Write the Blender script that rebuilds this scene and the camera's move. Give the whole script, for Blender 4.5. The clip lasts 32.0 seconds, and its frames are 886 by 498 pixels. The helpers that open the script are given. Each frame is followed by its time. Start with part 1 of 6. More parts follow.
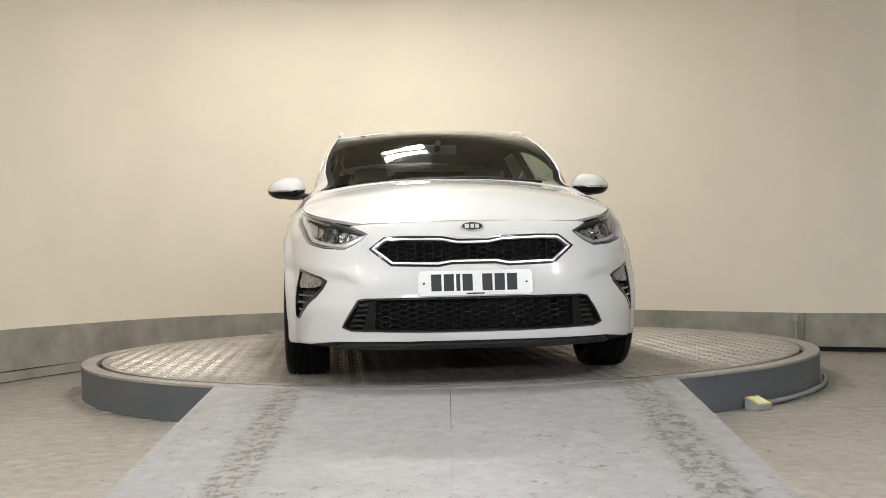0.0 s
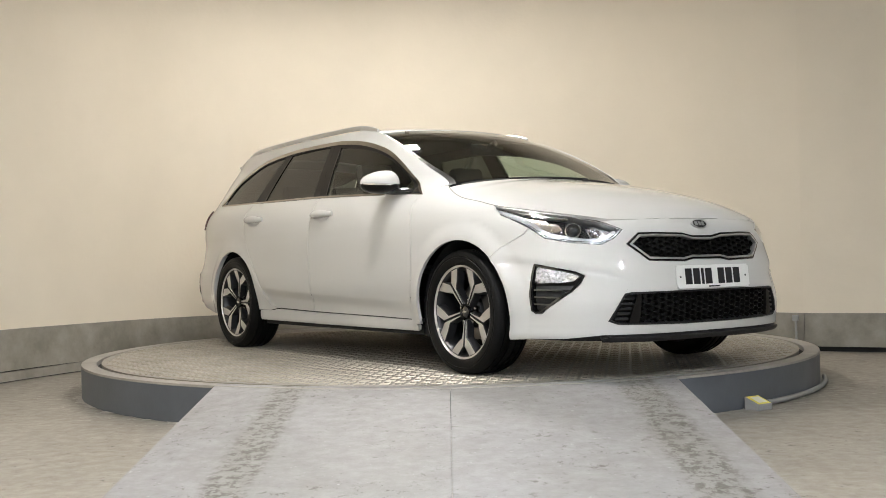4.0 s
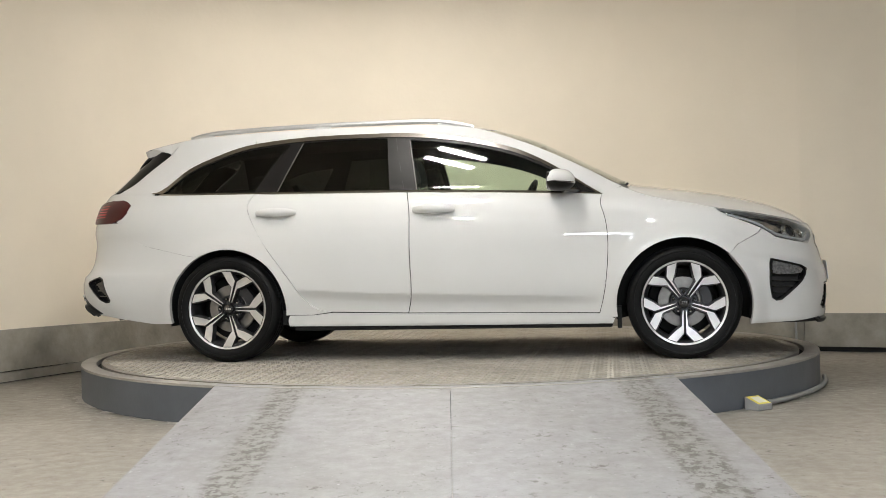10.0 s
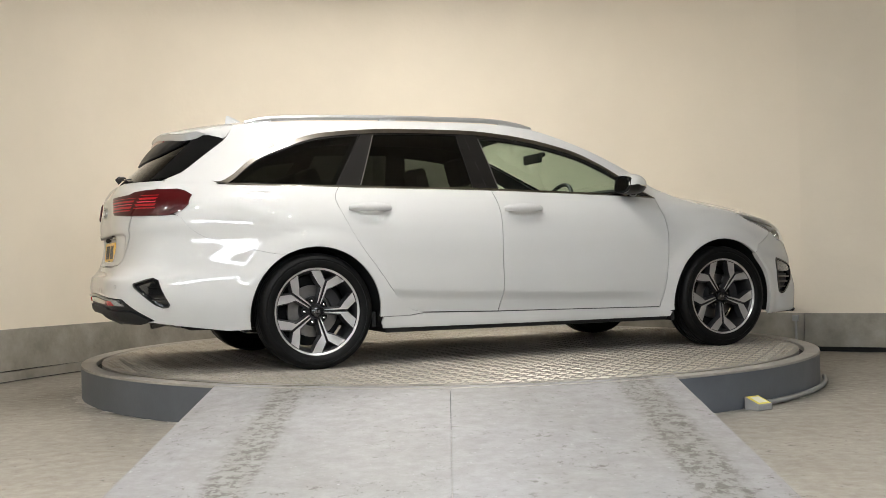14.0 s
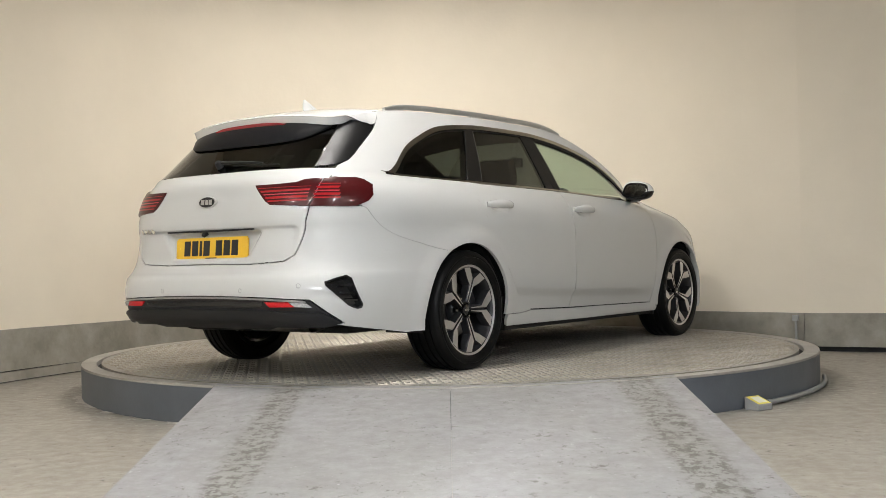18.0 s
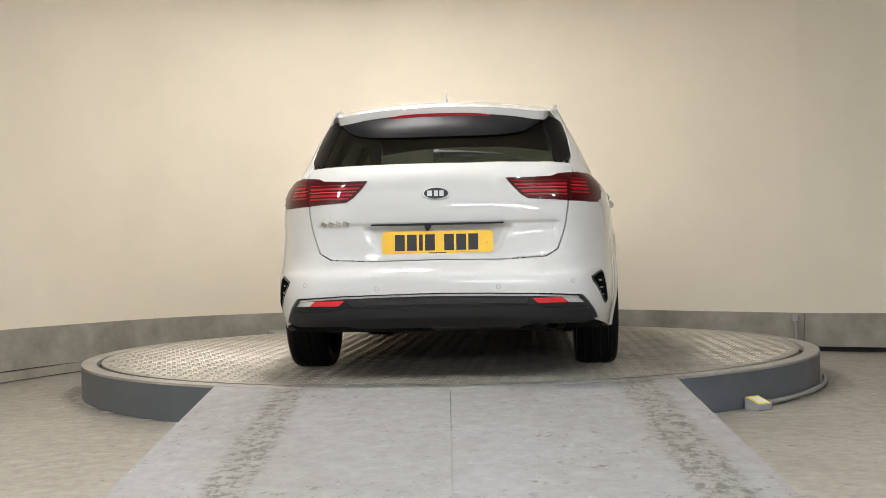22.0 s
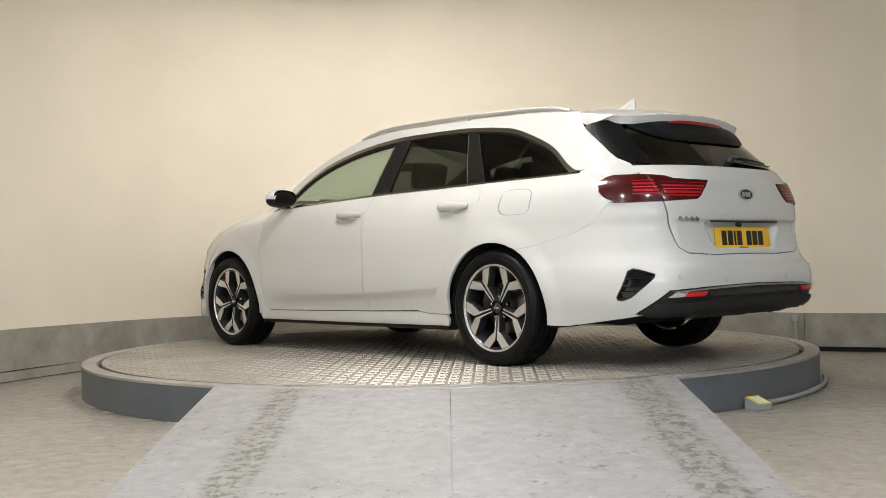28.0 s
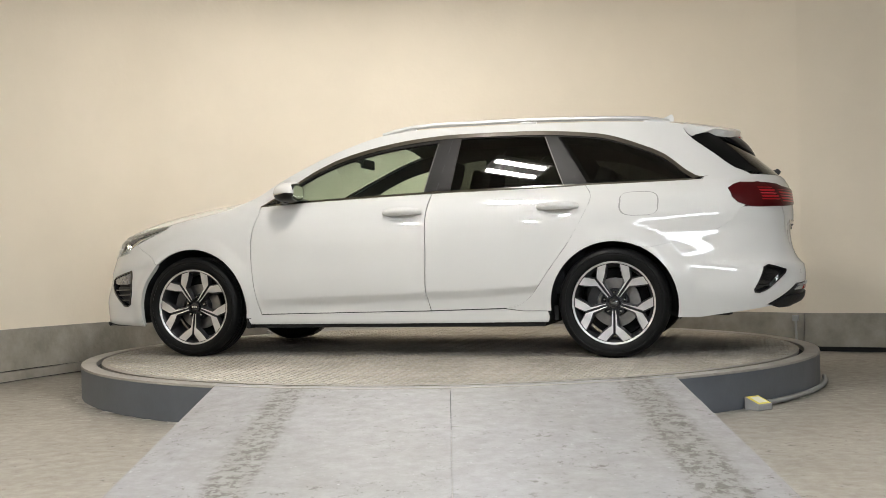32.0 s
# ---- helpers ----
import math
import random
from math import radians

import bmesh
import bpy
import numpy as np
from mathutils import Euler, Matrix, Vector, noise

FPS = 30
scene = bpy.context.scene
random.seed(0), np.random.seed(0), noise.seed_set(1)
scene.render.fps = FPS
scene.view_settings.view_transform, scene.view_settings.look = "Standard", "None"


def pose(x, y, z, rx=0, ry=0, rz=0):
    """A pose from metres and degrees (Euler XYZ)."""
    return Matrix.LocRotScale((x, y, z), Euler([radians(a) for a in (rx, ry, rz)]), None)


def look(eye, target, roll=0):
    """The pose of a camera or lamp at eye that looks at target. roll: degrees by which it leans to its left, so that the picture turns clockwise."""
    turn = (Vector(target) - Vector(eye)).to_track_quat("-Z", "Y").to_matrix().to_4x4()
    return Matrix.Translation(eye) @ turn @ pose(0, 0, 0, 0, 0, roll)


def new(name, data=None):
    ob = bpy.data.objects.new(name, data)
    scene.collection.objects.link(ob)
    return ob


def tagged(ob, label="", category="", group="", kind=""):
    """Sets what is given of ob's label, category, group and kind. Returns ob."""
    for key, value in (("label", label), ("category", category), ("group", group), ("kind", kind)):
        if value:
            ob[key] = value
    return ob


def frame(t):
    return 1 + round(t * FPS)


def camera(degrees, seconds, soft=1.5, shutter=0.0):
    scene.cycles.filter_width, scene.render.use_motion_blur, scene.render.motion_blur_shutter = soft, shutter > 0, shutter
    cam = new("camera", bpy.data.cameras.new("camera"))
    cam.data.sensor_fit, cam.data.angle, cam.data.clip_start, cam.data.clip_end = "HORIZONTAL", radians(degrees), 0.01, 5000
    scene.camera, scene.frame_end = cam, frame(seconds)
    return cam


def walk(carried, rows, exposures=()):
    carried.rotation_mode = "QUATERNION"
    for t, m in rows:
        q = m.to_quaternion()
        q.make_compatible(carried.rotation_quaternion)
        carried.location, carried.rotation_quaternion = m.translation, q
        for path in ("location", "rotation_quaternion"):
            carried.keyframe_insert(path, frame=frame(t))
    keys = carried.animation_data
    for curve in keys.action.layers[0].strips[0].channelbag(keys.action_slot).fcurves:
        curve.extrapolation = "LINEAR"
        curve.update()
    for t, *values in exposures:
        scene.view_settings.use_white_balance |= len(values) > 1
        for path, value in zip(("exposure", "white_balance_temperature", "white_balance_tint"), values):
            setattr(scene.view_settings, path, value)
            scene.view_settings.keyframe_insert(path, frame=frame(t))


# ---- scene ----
cam = camera(43.853, 32.0, soft=0.8)
TABLE_Z = 0.195
EYE = (0.0, -7.310, 0.577 + TABLE_Z)
AIM = (-0.0295, -0.310, 0.6496 + TABLE_Z)
walk(cam, [(0.0, look(EYE, AIM, -1.209)), (32.0, look(EYE, AIM, -1.209))], exposures=[(0.0, -0.03), (32.0, -0.03)])

# ---- world: a closed hall, only a trace of light from outside ----
world = bpy.data.worlds.new("hall")
scene.world = world
world.use_nodes = True
world.node_tree.nodes["Background"].inputs["Color"].default_value = (0.9, 0.95, 1.0, 1)
world.node_tree.nodes["Background"].inputs["Strength"].default_value = 0.02

TUBE_LIGHT = 338.0          # radiance of the light strips
TUBE_TINT = (1.0, 0.965, 0.925)

# ---- materials ----


def material(name, base, rough=0.5, metal=0.0, spread=0.06, scale=8.0, bump=0.0, bump_scale=60.0, coat=0.0,
             stain=0.0, stain_scale=1.5, rough_spread=0.08, spec=0.5):
    m = bpy.data.materials.new(name)
    m.use_nodes = True
    t = m.node_tree
    b = t.nodes["Principled BSDF"]
    b.inputs["Metallic"].default_value = metal
    b.inputs["Specular IOR Level"].default_value = spec
    b.inputs["Coat Weight"].default_value = coat
    b.inputs["Coat Roughness"].default_value = 0.03
    co = t.nodes.new("ShaderNodeTexCoord")
    n = t.nodes.new("ShaderNodeTexNoise")
    n.inputs["Scale"].default_value = scale
    n.inputs["Detail"].default_value = 5
    t.links.new(co.outputs["Object"], n.inputs["Vector"])
    r = t.nodes.new("ShaderNodeValToRGB")
    r.color_ramp.elements[0].position, r.color_ramp.elements[1].position = 0.3, 0.7
    r.color_ramp.elements[0].color = (*[c * (1 - spread) for c in base], 1)
    r.color_ramp.elements[1].color = (*[min(1, c * (1 + spread)) for c in base], 1)
    t.links.new(n.outputs["Fac"], r.inputs["Fac"])
    out = r.outputs["Color"]
    if stain:
        n2 = t.nodes.new("ShaderNodeTexNoise")
        n2.inputs["Scale"].default_value = stain_scale
        n2.inputs["Detail"].default_value = 8
        n2.inputs["Roughness"].default_value = 0.65
        t.links.new(co.outputs["Object"], n2.inputs["Vector"])
        r2 = t.nodes.new("ShaderNodeValToRGB")
        r2.color_ramp.elements[0].position, r2.color_ramp.elements[1].position = 0.38, 0.62
        r2.color_ramp.elements[0].color = (1 - stain, 1 - stain, 1 - stain * 1.1, 1)
        r2.color_ramp.elements[1].color = (1, 1, 1, 1)
        t.links.new(n2.outputs["Fac"], r2.inputs["Fac"])
        mx = t.nodes.new("ShaderNodeMix")
        mx.data_type, mx.blend_type = "RGBA", "MULTIPLY"
        mx.inputs["Factor"].default_value = 1
        t.links.new(out, mx.inputs["A"])
        t.links.new(r2.outputs["Color"], mx.inputs["B"])
        out = mx.outputs["Result"]
    t.links.new(out, b.inputs["Base Color"])
    mr = t.nodes.new("ShaderNodeMapRange")
    mr.inputs["To Min"].default_value = max(0.0, rough - rough_spread)
    mr.inputs["To Max"].default_value = min(1.0, rough + rough_spread)
    t.links.new(n.outputs["Fac"], mr.inputs["Value"])
    t.links.new(mr.outputs["Result"], b.inputs["Roughness"])
    if bump:
        n3 = t.nodes.new("ShaderNodeTexNoise")
        n3.inputs["Scale"].default_value = bump_scale
        n3.inputs["Detail"].default_value = 6
        t.links.new(co.outputs["Object"], n3.inputs["Vector"])
        bp = t.nodes.new("ShaderNodeBump")
        bp.inputs["Strength"].default_value = bump
        bp.inputs["Distance"].default_value = 0.01
        t.links.new(n3.outputs["Fac"], bp.inputs["Height"])
        t.links.new(bp.outputs["Normal"], b.inputs["Normal"])
    return m


def glass(name, tint, gloss_rough=0.0, index=1.5):
    """Thin tinted pane: light goes through it coloured, and it mirrors by its index."""
    m = bpy.data.materials.new(name)
    m.use_nodes = True
    t = m.node_tree
    t.nodes.remove(t.nodes["Principled BSDF"])
    tr = t.nodes.new("ShaderNodeBsdfTransparent")
    tr.inputs["Color"].default_value = (*tint, 1)
    gl = t.nodes.new("ShaderNodeBsdfGlossy")
    gl.inputs["Roughness"].default_value = gloss_rough
    gl.inputs["Color"].default_value = (1, 1, 1, 1)
    lw = t.nodes.new("ShaderNodeLayerWeight")
    lw.inputs["Blend"].default_value = 0.5
    pw = t.nodes.new("ShaderNodeMath")
    pw.operation = "POWER"
    pw.inputs[1].default_value = 5.0
    t.links.new(lw.outputs["Facing"], pw.inputs[0])
    fr = t.nodes.new("ShaderNodeMapRange")
    fr.inputs["To Min"].default_value = ((index - 1) / (index + 1)) ** 2 * 1.3
    t.links.new(pw.outputs[0], fr.inputs["Value"])
    mx = t.nodes.new("ShaderNodeMixShader")
    t.links.new(fr.outputs["Result"], mx.inputs["Fac"])
    t.links.new(tr.outputs["BSDF"], mx.inputs[1])
    t.links.new(gl.outputs["BSDF"], mx.inputs[2])
    t.links.new(mx.outputs["Shader"], t.nodes["Material Output"].inputs["Surface"])
    return m


def glow(name, tint, power):
    m = bpy.data.materials.new(name)
    m.use_nodes = True
    b = m.node_tree.nodes["Principled BSDF"]
    b.inputs["Base Color"].default_value = (0.8, 0.8, 0.8, 1)
    b.inputs["Emission Color"].default_value = (*tint, 1)
    b.inputs["Emission Strength"].default_value = power
    return m


CREAM = material("cream_paint", (0.72, 0.645, 0.525), 0.75, spread=0.02, scale=2.0, bump=0.12, bump_scale=25, stain=0.035, stain_scale=0.8)
SKIRT = material("grey_render", (0.30, 0.277, 0.236), 0.7, spread=0.14, scale=7.0, bump=0.3, bump_scale=30, stain=0.30, stain_scale=2.6)
BOARD = material("ceiling_board", (0.40, 0.37, 0.32), 0.9, spread=0.05, scale=1.5, stain=0.1)
STEEL_GREY = material("grey_steel_paint", (0.105, 0.114, 0.129), 0.42, spread=0.06, scale=5, bump=0.05, stain=0.15, stain_scale=3)
RING_TOP = material("worn_steel_rim", (0.33, 0.31, 0.28), 0.5, 0.2, spread=0.10, scale=12, bump=0.1, stain=0.2, stain_scale=4)
# near-black for gaps and joints; also paints in the shade under the plinths
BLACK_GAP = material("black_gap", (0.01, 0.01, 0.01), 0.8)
BRICK = material("brick_wall", (0.20, 0.18, 0.16), 0.85, spread=0.15, scale=3, bump=0.4, bump_scale=20, stain=0.3)
TUBE = glow("fluorescent_tube", TUBE_TINT, TUBE_LIGHT)
BATTEN_WHITE = material("batten_enamel", (0.75, 0.75, 0.72), 0.4)
PIPE_GREY = material("conduit_plastic", (0.28, 0.28, 0.27), 0.5)



def math_node(t, op, a, c=None, d=None):
    n = t.nodes.new("ShaderNodeMath")
    n.operation = op
    for i, v in enumerate((a, c, d)):
        if v is None:
            continue
        if isinstance(v, (int, float)):
            n.inputs[i].default_value = v
        else:
            t.links.new(v, n.inputs[i])
    return n.outputs[0]


def noise_node(t, co, scale, detail=6, rough=0.6, stretch=(1, 1, 1)):
    mp = t.nodes.new("ShaderNodeMapping")
    mp.inputs["Scale"].default_value = stretch
    t.links.new(co, mp.inputs["Vector"])
    n = t.nodes.new("ShaderNodeTexNoise")
    n.inputs["Scale"].default_value = scale
    n.inputs["Detail"].default_value = detail
    n.inputs["Roughness"].default_value = rough
    t.links.new(mp.outputs["Vector"], n.inputs["Vector"])
    return n.outputs["Fac"]


def ramp_step(t, v, lo, hi):
    r = t.nodes.new("ShaderNodeMapRange")
    r.inputs["From Min"].default_value, r.inputs["From Max"].default_value = lo, hi
    t.links.new(v, r.inputs["Value"])
    return r.outputs["Result"]


def blend(t, fac, a, b):
    m = t.nodes.new("ShaderNodeMix")
    m.data_type = "RGBA"
    t.links.new(fac, m.inputs["Factor"])
    for k, v in (("A", a), ("B", b)):
        if isinstance(v, tuple):
            m.inputs[k].default_value = (*v, 1)
        else:
            t.links.new(v, m.inputs[k])
    return m.outputs["Result"]


def scuffed(name, base, worn, dirt, tracks=(), rough=0.6):
    """Old floor paint or concrete: clouds of dirt, fine scratches, specks, and tyre tracks where given."""
    m = bpy.data.materials.new(name)
    m.use_nodes = True
    t = m.node_tree
    b = t.nodes["Principled BSDF"]
    co = t.nodes.new("ShaderNodeTexCoord").outputs["Object"]
    cloud = ramp_step(t, noise_node(t, co, 1.6, 8, 0.65), 0.40, 0.66)
    fine = ramp_step(t, noise_node(t, co, 14, 8, 0.7), 0.35, 0.75)
    scratch = ramp_step(t, noise_node(t, co, 7, 9, 0.75, (1.0, 5.0, 1.0)), 0.60, 0.70)
    speck = ramp_step(t, noise_node(t, co, 34, 4, 0.6), 0.66, 0.70)
    flake = ramp_step(t, noise_node(t, co, 26, 9, 0.8, (0.8, 0.7, 1)), 0.575, 0.61)
    patch = ramp_step(t, noise_node(t, co, 2.2, 4, 0.6), 0.44, 0.58)
    col = blend(t, cloud, base, worn)
    col = blend(t, math_node(t, "MULTIPLY", fine, 0.25), col, dirt)
    col = blend(t, math_node(t, "MULTIPLY", scratch, 0.6), col, dirt)
    col = blend(t, math_node(t, "MULTIPLY", math_node(t, "MULTIPLY", flake, patch), 0.9), col, tuple(c * 0.6 for c in dirt))
    bright = ramp_step(t, noise_node(t, co, 26, 6, 0.7, (1, 0.8, 1)), 0.655, 0.68)
    col = blend(t, math_node(t, "MULTIPLY", bright, 0.6), col, tuple(min(0.85, c * 1.7) for c in base))
    col = blend(t, math_node(t, "MULTIPLY", speck, 0.5), col, tuple(c * 0.4 for c in dirt))
    if tracks:
        sp = t.nodes.new("ShaderNodeSeparateXYZ")
        t.links.new(co, sp.inputs[0])
        wob = math_node(t, "MULTIPLY", math_node(t, "SUBTRACT", noise_node(t, co, 4, 4, 0.6), 0.5), 0.06)
        total = None
        for c, w in tracks:
            d = math_node(t, "ABSOLUTE", math_node(t, "ADD", math_node(t, "SUBTRACT", sp.outputs["X"], c), wob))
            k = ramp_step(t, d, w, w * 0.55)
            total = k if total is None else math_node(t, "MAXIMUM", total, k)
        chip = ramp_step(t, noise_node(t, co, 42, 9, 0.8, (0.6, 0.55, 1)), 0.49, 0.545)
        col = blend(t, math_node(t, "MULTIPLY", total, 0.55), col, (worn[0] * 0.86, worn[1] * 0.86, worn[2] * 0.80))
        col = blend(t, math_node(t, "MULTIPLY", math_node(t, "MULTIPLY", total, chip), 0.9), col, tuple(c * 0.55 for c in dirt))
    t.links.new(col, b.inputs["Base Color"])
    rr = t.nodes.new("ShaderNodeMapRange")
    rr.inputs["To Min"].default_value, rr.inputs["To Max"].default_value = rough - 0.15, rough + 0.12
    t.links.new(fine, rr.inputs["Value"])
    t.links.new(rr.outputs["Result"], b.inputs["Roughness"])
    bp = t.nodes.new("ShaderNodeBump")
    bp.inputs["Strength"].default_value, bp.inputs["Distance"].default_value = 0.25, 0.004
    t.links.new(noise_node(t, co, 40, 8, 0.7), bp.inputs["Height"])
    t.links.new(bp.outputs["Normal"], b.inputs["Normal"])
    return m


RAMP_GREY = scuffed("ramp_paint", (0.278, 0.271, 0.274), (0.245, 0.236, 0.228), (0.165, 0.148, 0.126), ((-0.745, 0.10), (0.86, 0.12)))
CONCRETE = scuffed("floor_concrete", (0.30, 0.277, 0.238), (0.245, 0.222, 0.185), (0.15, 0.128, 0.10), (), 0.5)

# ---- mesh helpers ----


def curve(pts):
    """A smooth line through a few control values."""
    xs = np.array([p[0] for p in pts], float)
    ys = np.array([p[1] for p in pts], float)
    d = np.diff(ys) / np.diff(xs)
    m = np.empty_like(ys)
    m[0], m[-1] = d[0], d[-1]
    for i in range(1, len(xs) - 1):
        h0, h1 = xs[i] - xs[i - 1], xs[i + 1] - xs[i]
        m[i] = 0.0 if d[i - 1] * d[i] <= 0 and abs(d[i - 1] * d[i]) > 0.02 else (d[i - 1] * h1 + d[i] * h0) / (h0 + h1)

    xs, ys, m = xs.tolist(), ys.tolist(), m.tolist()

    def f(x):
        if x <= xs[0]:
            return float(ys[0] + m[0] * (x - xs[0]))
        if x >= xs[-1]:
            return float(ys[-1] + m[-1] * (x - xs[-1]))
        i = 0
        while xs[i + 1] < x:
            i += 1
        h = xs[i + 1] - xs[i]
        s = (x - xs[i]) / h
        return float(ys[i] * (1 + 2 * s) * (1 - s) ** 2 + h * m[i] * s * (1 - s) ** 2 + ys[i + 1] * s * s * (3 - 2 * s) + h * m[i + 1] * s * s * (s - 1))
    return f


def to_mesh(name, bm, mats, smooth=False):
    me = bpy.data.meshes.new(name)
    bm.normal_update()
    if smooth:
        for e in bm.edges:
            if len(e.link_faces) == 2 and e.calc_face_angle(0) > 0.65:
                e.smooth = False
    bm.to_mesh(me)
    bm.free()
    for m in (mats if isinstance(mats, (list, tuple)) else [mats]):
        me.materials.append(m)
    if smooth:
        for p in me.polygons:
            p.use_smooth = True
    return me


def part(name, bm, material_, parent=None, label="", smooth=False):
    """Links a bmesh as ONE mesh object, under a thing or part where one is given."""
    ob = new(name, bm if isinstance(bm, bpy.types.Mesh) else to_mesh(name, bm, material_, smooth))
    if parent is not None:
        ob.parent = parent
    if label:
        tagged(ob, label)
    return ob


def box(bm, x0, y0, z0, x1, y1, z1, bevel=0.0):
    r = bmesh.ops.create_cube(bm, size=1, matrix=Matrix.Translation(((x0 + x1) / 2, (y0 + y1) / 2, (z0 + z1) / 2)) @ Matrix.Diagonal((x1 - x0, y1 - y0, z1 - z0, 1)))
    if bevel:
        es = list({e for v in r["verts"] for e in v.link_edges})
        bmesh.ops.bevel(bm, geom=es, offset=bevel, segments=2, profile=0.6, affect="EDGES")
    return bm


def lathe(bm, prof, segs=48, m=None, start=0.0, sweep=2 * math.pi):
    """Spins a line of (radius, height) round the local z axis."""
    m = m or Matrix()
    full = abs(sweep - 2 * math.pi) < 1e-6
    n = segs if full else segs + 1
    rows = []
    for k in range(n):
        a = start + sweep * k / segs
        rows.append([bm.verts.new(m @ Vector((r * math.cos(a), r * math.sin(a), h))) for r, h in prof])
    for k in range(segs):
        a, b = rows[k], rows[(k + 1) % n]
        for i in range(len(prof) - 1):
            bm.faces.new((a[i], b[i], b[i + 1], a[i + 1]))
    return bm


def tube(bm, pts, r, segs=10, caps=True, flat=1.0):
    """A round bar along points; flat squeezes it in height."""
    pts = [Vector(p) for p in pts]
    rings = []
    for i, p in enumerate(pts):
        d = (pts[min(i + 1, len(pts) - 1)] - pts[max(i - 1, 0)]).normalized()
        up = Vector((0, 0, 1)) if abs(d.z) < 0.95 else Vector((0, 1, 0))
        a = d.cross(up).normalized()
        b = a.cross(d).normalized()
        rr = r(i / (len(pts) - 1)) if callable(r) else r
        rings.append([bm.verts.new(p + a * rr * math.cos(k * 2 * math.pi / segs) + b * rr * flat * math.sin(k * 2 * math.pi / segs)) for k in range(segs)])
    for i in range(len(pts) - 1):
        for k in range(segs):
            bm.faces.new((rings[i][k], rings[i][(k + 1) % segs], rings[i + 1][(k + 1) % segs], rings[i + 1][k]))
    if caps:
        bm.faces.new(rings[0][::-1])
        bm.faces.new(rings[-1])
    return bm


def prism(bm, outline, z0, z1, m=None):
    """An outline (x, y) raised from z0 to z1."""
    m = m or Matrix()
    lo = [bm.verts.new(m @ Vector((x, y, z0))) for x, y in outline]
    hi = [bm.verts.new(m @ Vector((x, y, z1))) for x, y in outline]
    bm.faces.new(lo[::-1])
    bm.faces.new(hi)
    for i in range(len(lo)):
        j = (i + 1) % len(lo)
        bm.faces.new((lo[i], lo[j], hi[j], hi[i]))
    return bm


def structure(name, bm, mat, label, smooth=False, category=""):
    return tagged(part(name, bm, mat, smooth=smooth), label, category or name.split("_")[0], kind="structure")


# ---- the hall: floor, curved backdrop wall, skirting, ceiling ----
bm = bmesh.new()
box(bm, -7, -12, -0.2, 7, 6, 0.0)
floor = structure("floor", bm, CONCRETE, "stained grey-brown concrete floor with scuffs")

# plan line of the curved wall, from the near side round the back of the table
PLAN = [(-3.75, -7.0), (-3.62, -2.7), (-3.29, -0.68), (-3.03, 0.15), (-2.71, 0.95), (-2.24, 1.80), (-1.45, 2.42), (-0.45, 2.68), (0.65, 2.58), (1.58, 2.19), (2.11, 1.79), (2.78, 1.33)]
tt = [0.0]
for a, b in zip(PLAN, PLAN[1:]):
    tt.append(tt[-1] + math.dist(a, b))
PX, PY = curve([(t, p[0]) for t, p in zip(tt, PLAN)]), curve([(t, p[1]) for t, p in zip(tt, PLAN)])
PLAN_LEN = tt[-1]


def plan_line(off, a=0.0, b=PLAN_LEN, n=90):
    """Points of the wall's plan line, set off to the outside."""
    out = []
    for k in range(n + 1):
        t = a + (b - a) * k / n
        x, y = PX(t), PY(t)
        dx, dy = PX(t + 0.01) - PX(t - 0.01), PY(t + 0.01) - PY(t - 0.01)
        l = math.hypot(dx, dy)
        out.append((x - dy / l * off, y + dx / l * off))
    return out


def band(bm, inner, outer, z0, z1):
    """A wall of some thickness between two plan lines; its foot and head may rise or fall along it."""
    n = len(inner) - 1
    at = lambda z, k: z if not isinstance(z, tuple) else z[0] + (z[1] - z[0]) * max(0.0, k / n - 0.5) * 2
    cols = [[bm.verts.new((p[0], p[1], at(z, k))) for p, z in ((i, z0), (i, z1), (o, z1), (o, z0))] for k, (i, o) in enumerate(zip(inner, outer))]
    for a, b in zip(cols, cols[1:]):
        for k in range(4):
            bm.faces.new((a[k], a[(k + 1) % 4], b[(k + 1) % 4], b[k]))
    bm.faces.new(cols[0][::-1])
    bm.faces.new(cols[-1])
    bmesh.ops.recalc_face_normals(bm, faces=bm.faces)
    return bm


CEIL = 3.75
structure("wall_curved", band(bmesh.new(), plan_line(0.03), plan_line(0.25), 0.28, CEIL), CREAM, "smooth curved cream-painted backdrop wall", True)
bm = band(bmesh.new(), plan_line(0.0), plan_line(0.25), (0.080, 0.04), (0.362, 0.30))
structure("baseboard_curved", bm, SKIRT, "grey rendered plinth along the curved wall", True, "baseboard")
# set-back foot coloured near-black, in place of the shade that falls there
structure("baseboard_recess", band(bmesh.new(), plan_line(0.03), plan_line(0.25), 0.0, (0.080, 0.04)), BLACK_GAP, "recess under the plinth, its shade coloured in as black", False, "baseboard")
# the straight wall that carries on from the end of the curve
ex, ey = PLAN[-1]
bm = band(bmesh.new(), [(ex + 0.005, ey + 0.03), (7.0, -0.75)], [(ex + 0.10, ey + 0.26), (7.1, -0.5)], 0.28, CEIL)
structure("wall_straight", bm, CREAM, "flat cream wall joining the curved one")
bm = band(bmesh.new(), [(ex + 0.004, ey), (7.0, -0.78)], [(ex + 0.10, ey + 0.26), (7.1, -0.5)], 0.04, 0.30)
structure("baseboard_straight", bm, SKIRT, "grey rendered plinth under the flat wall", False, "baseboard")
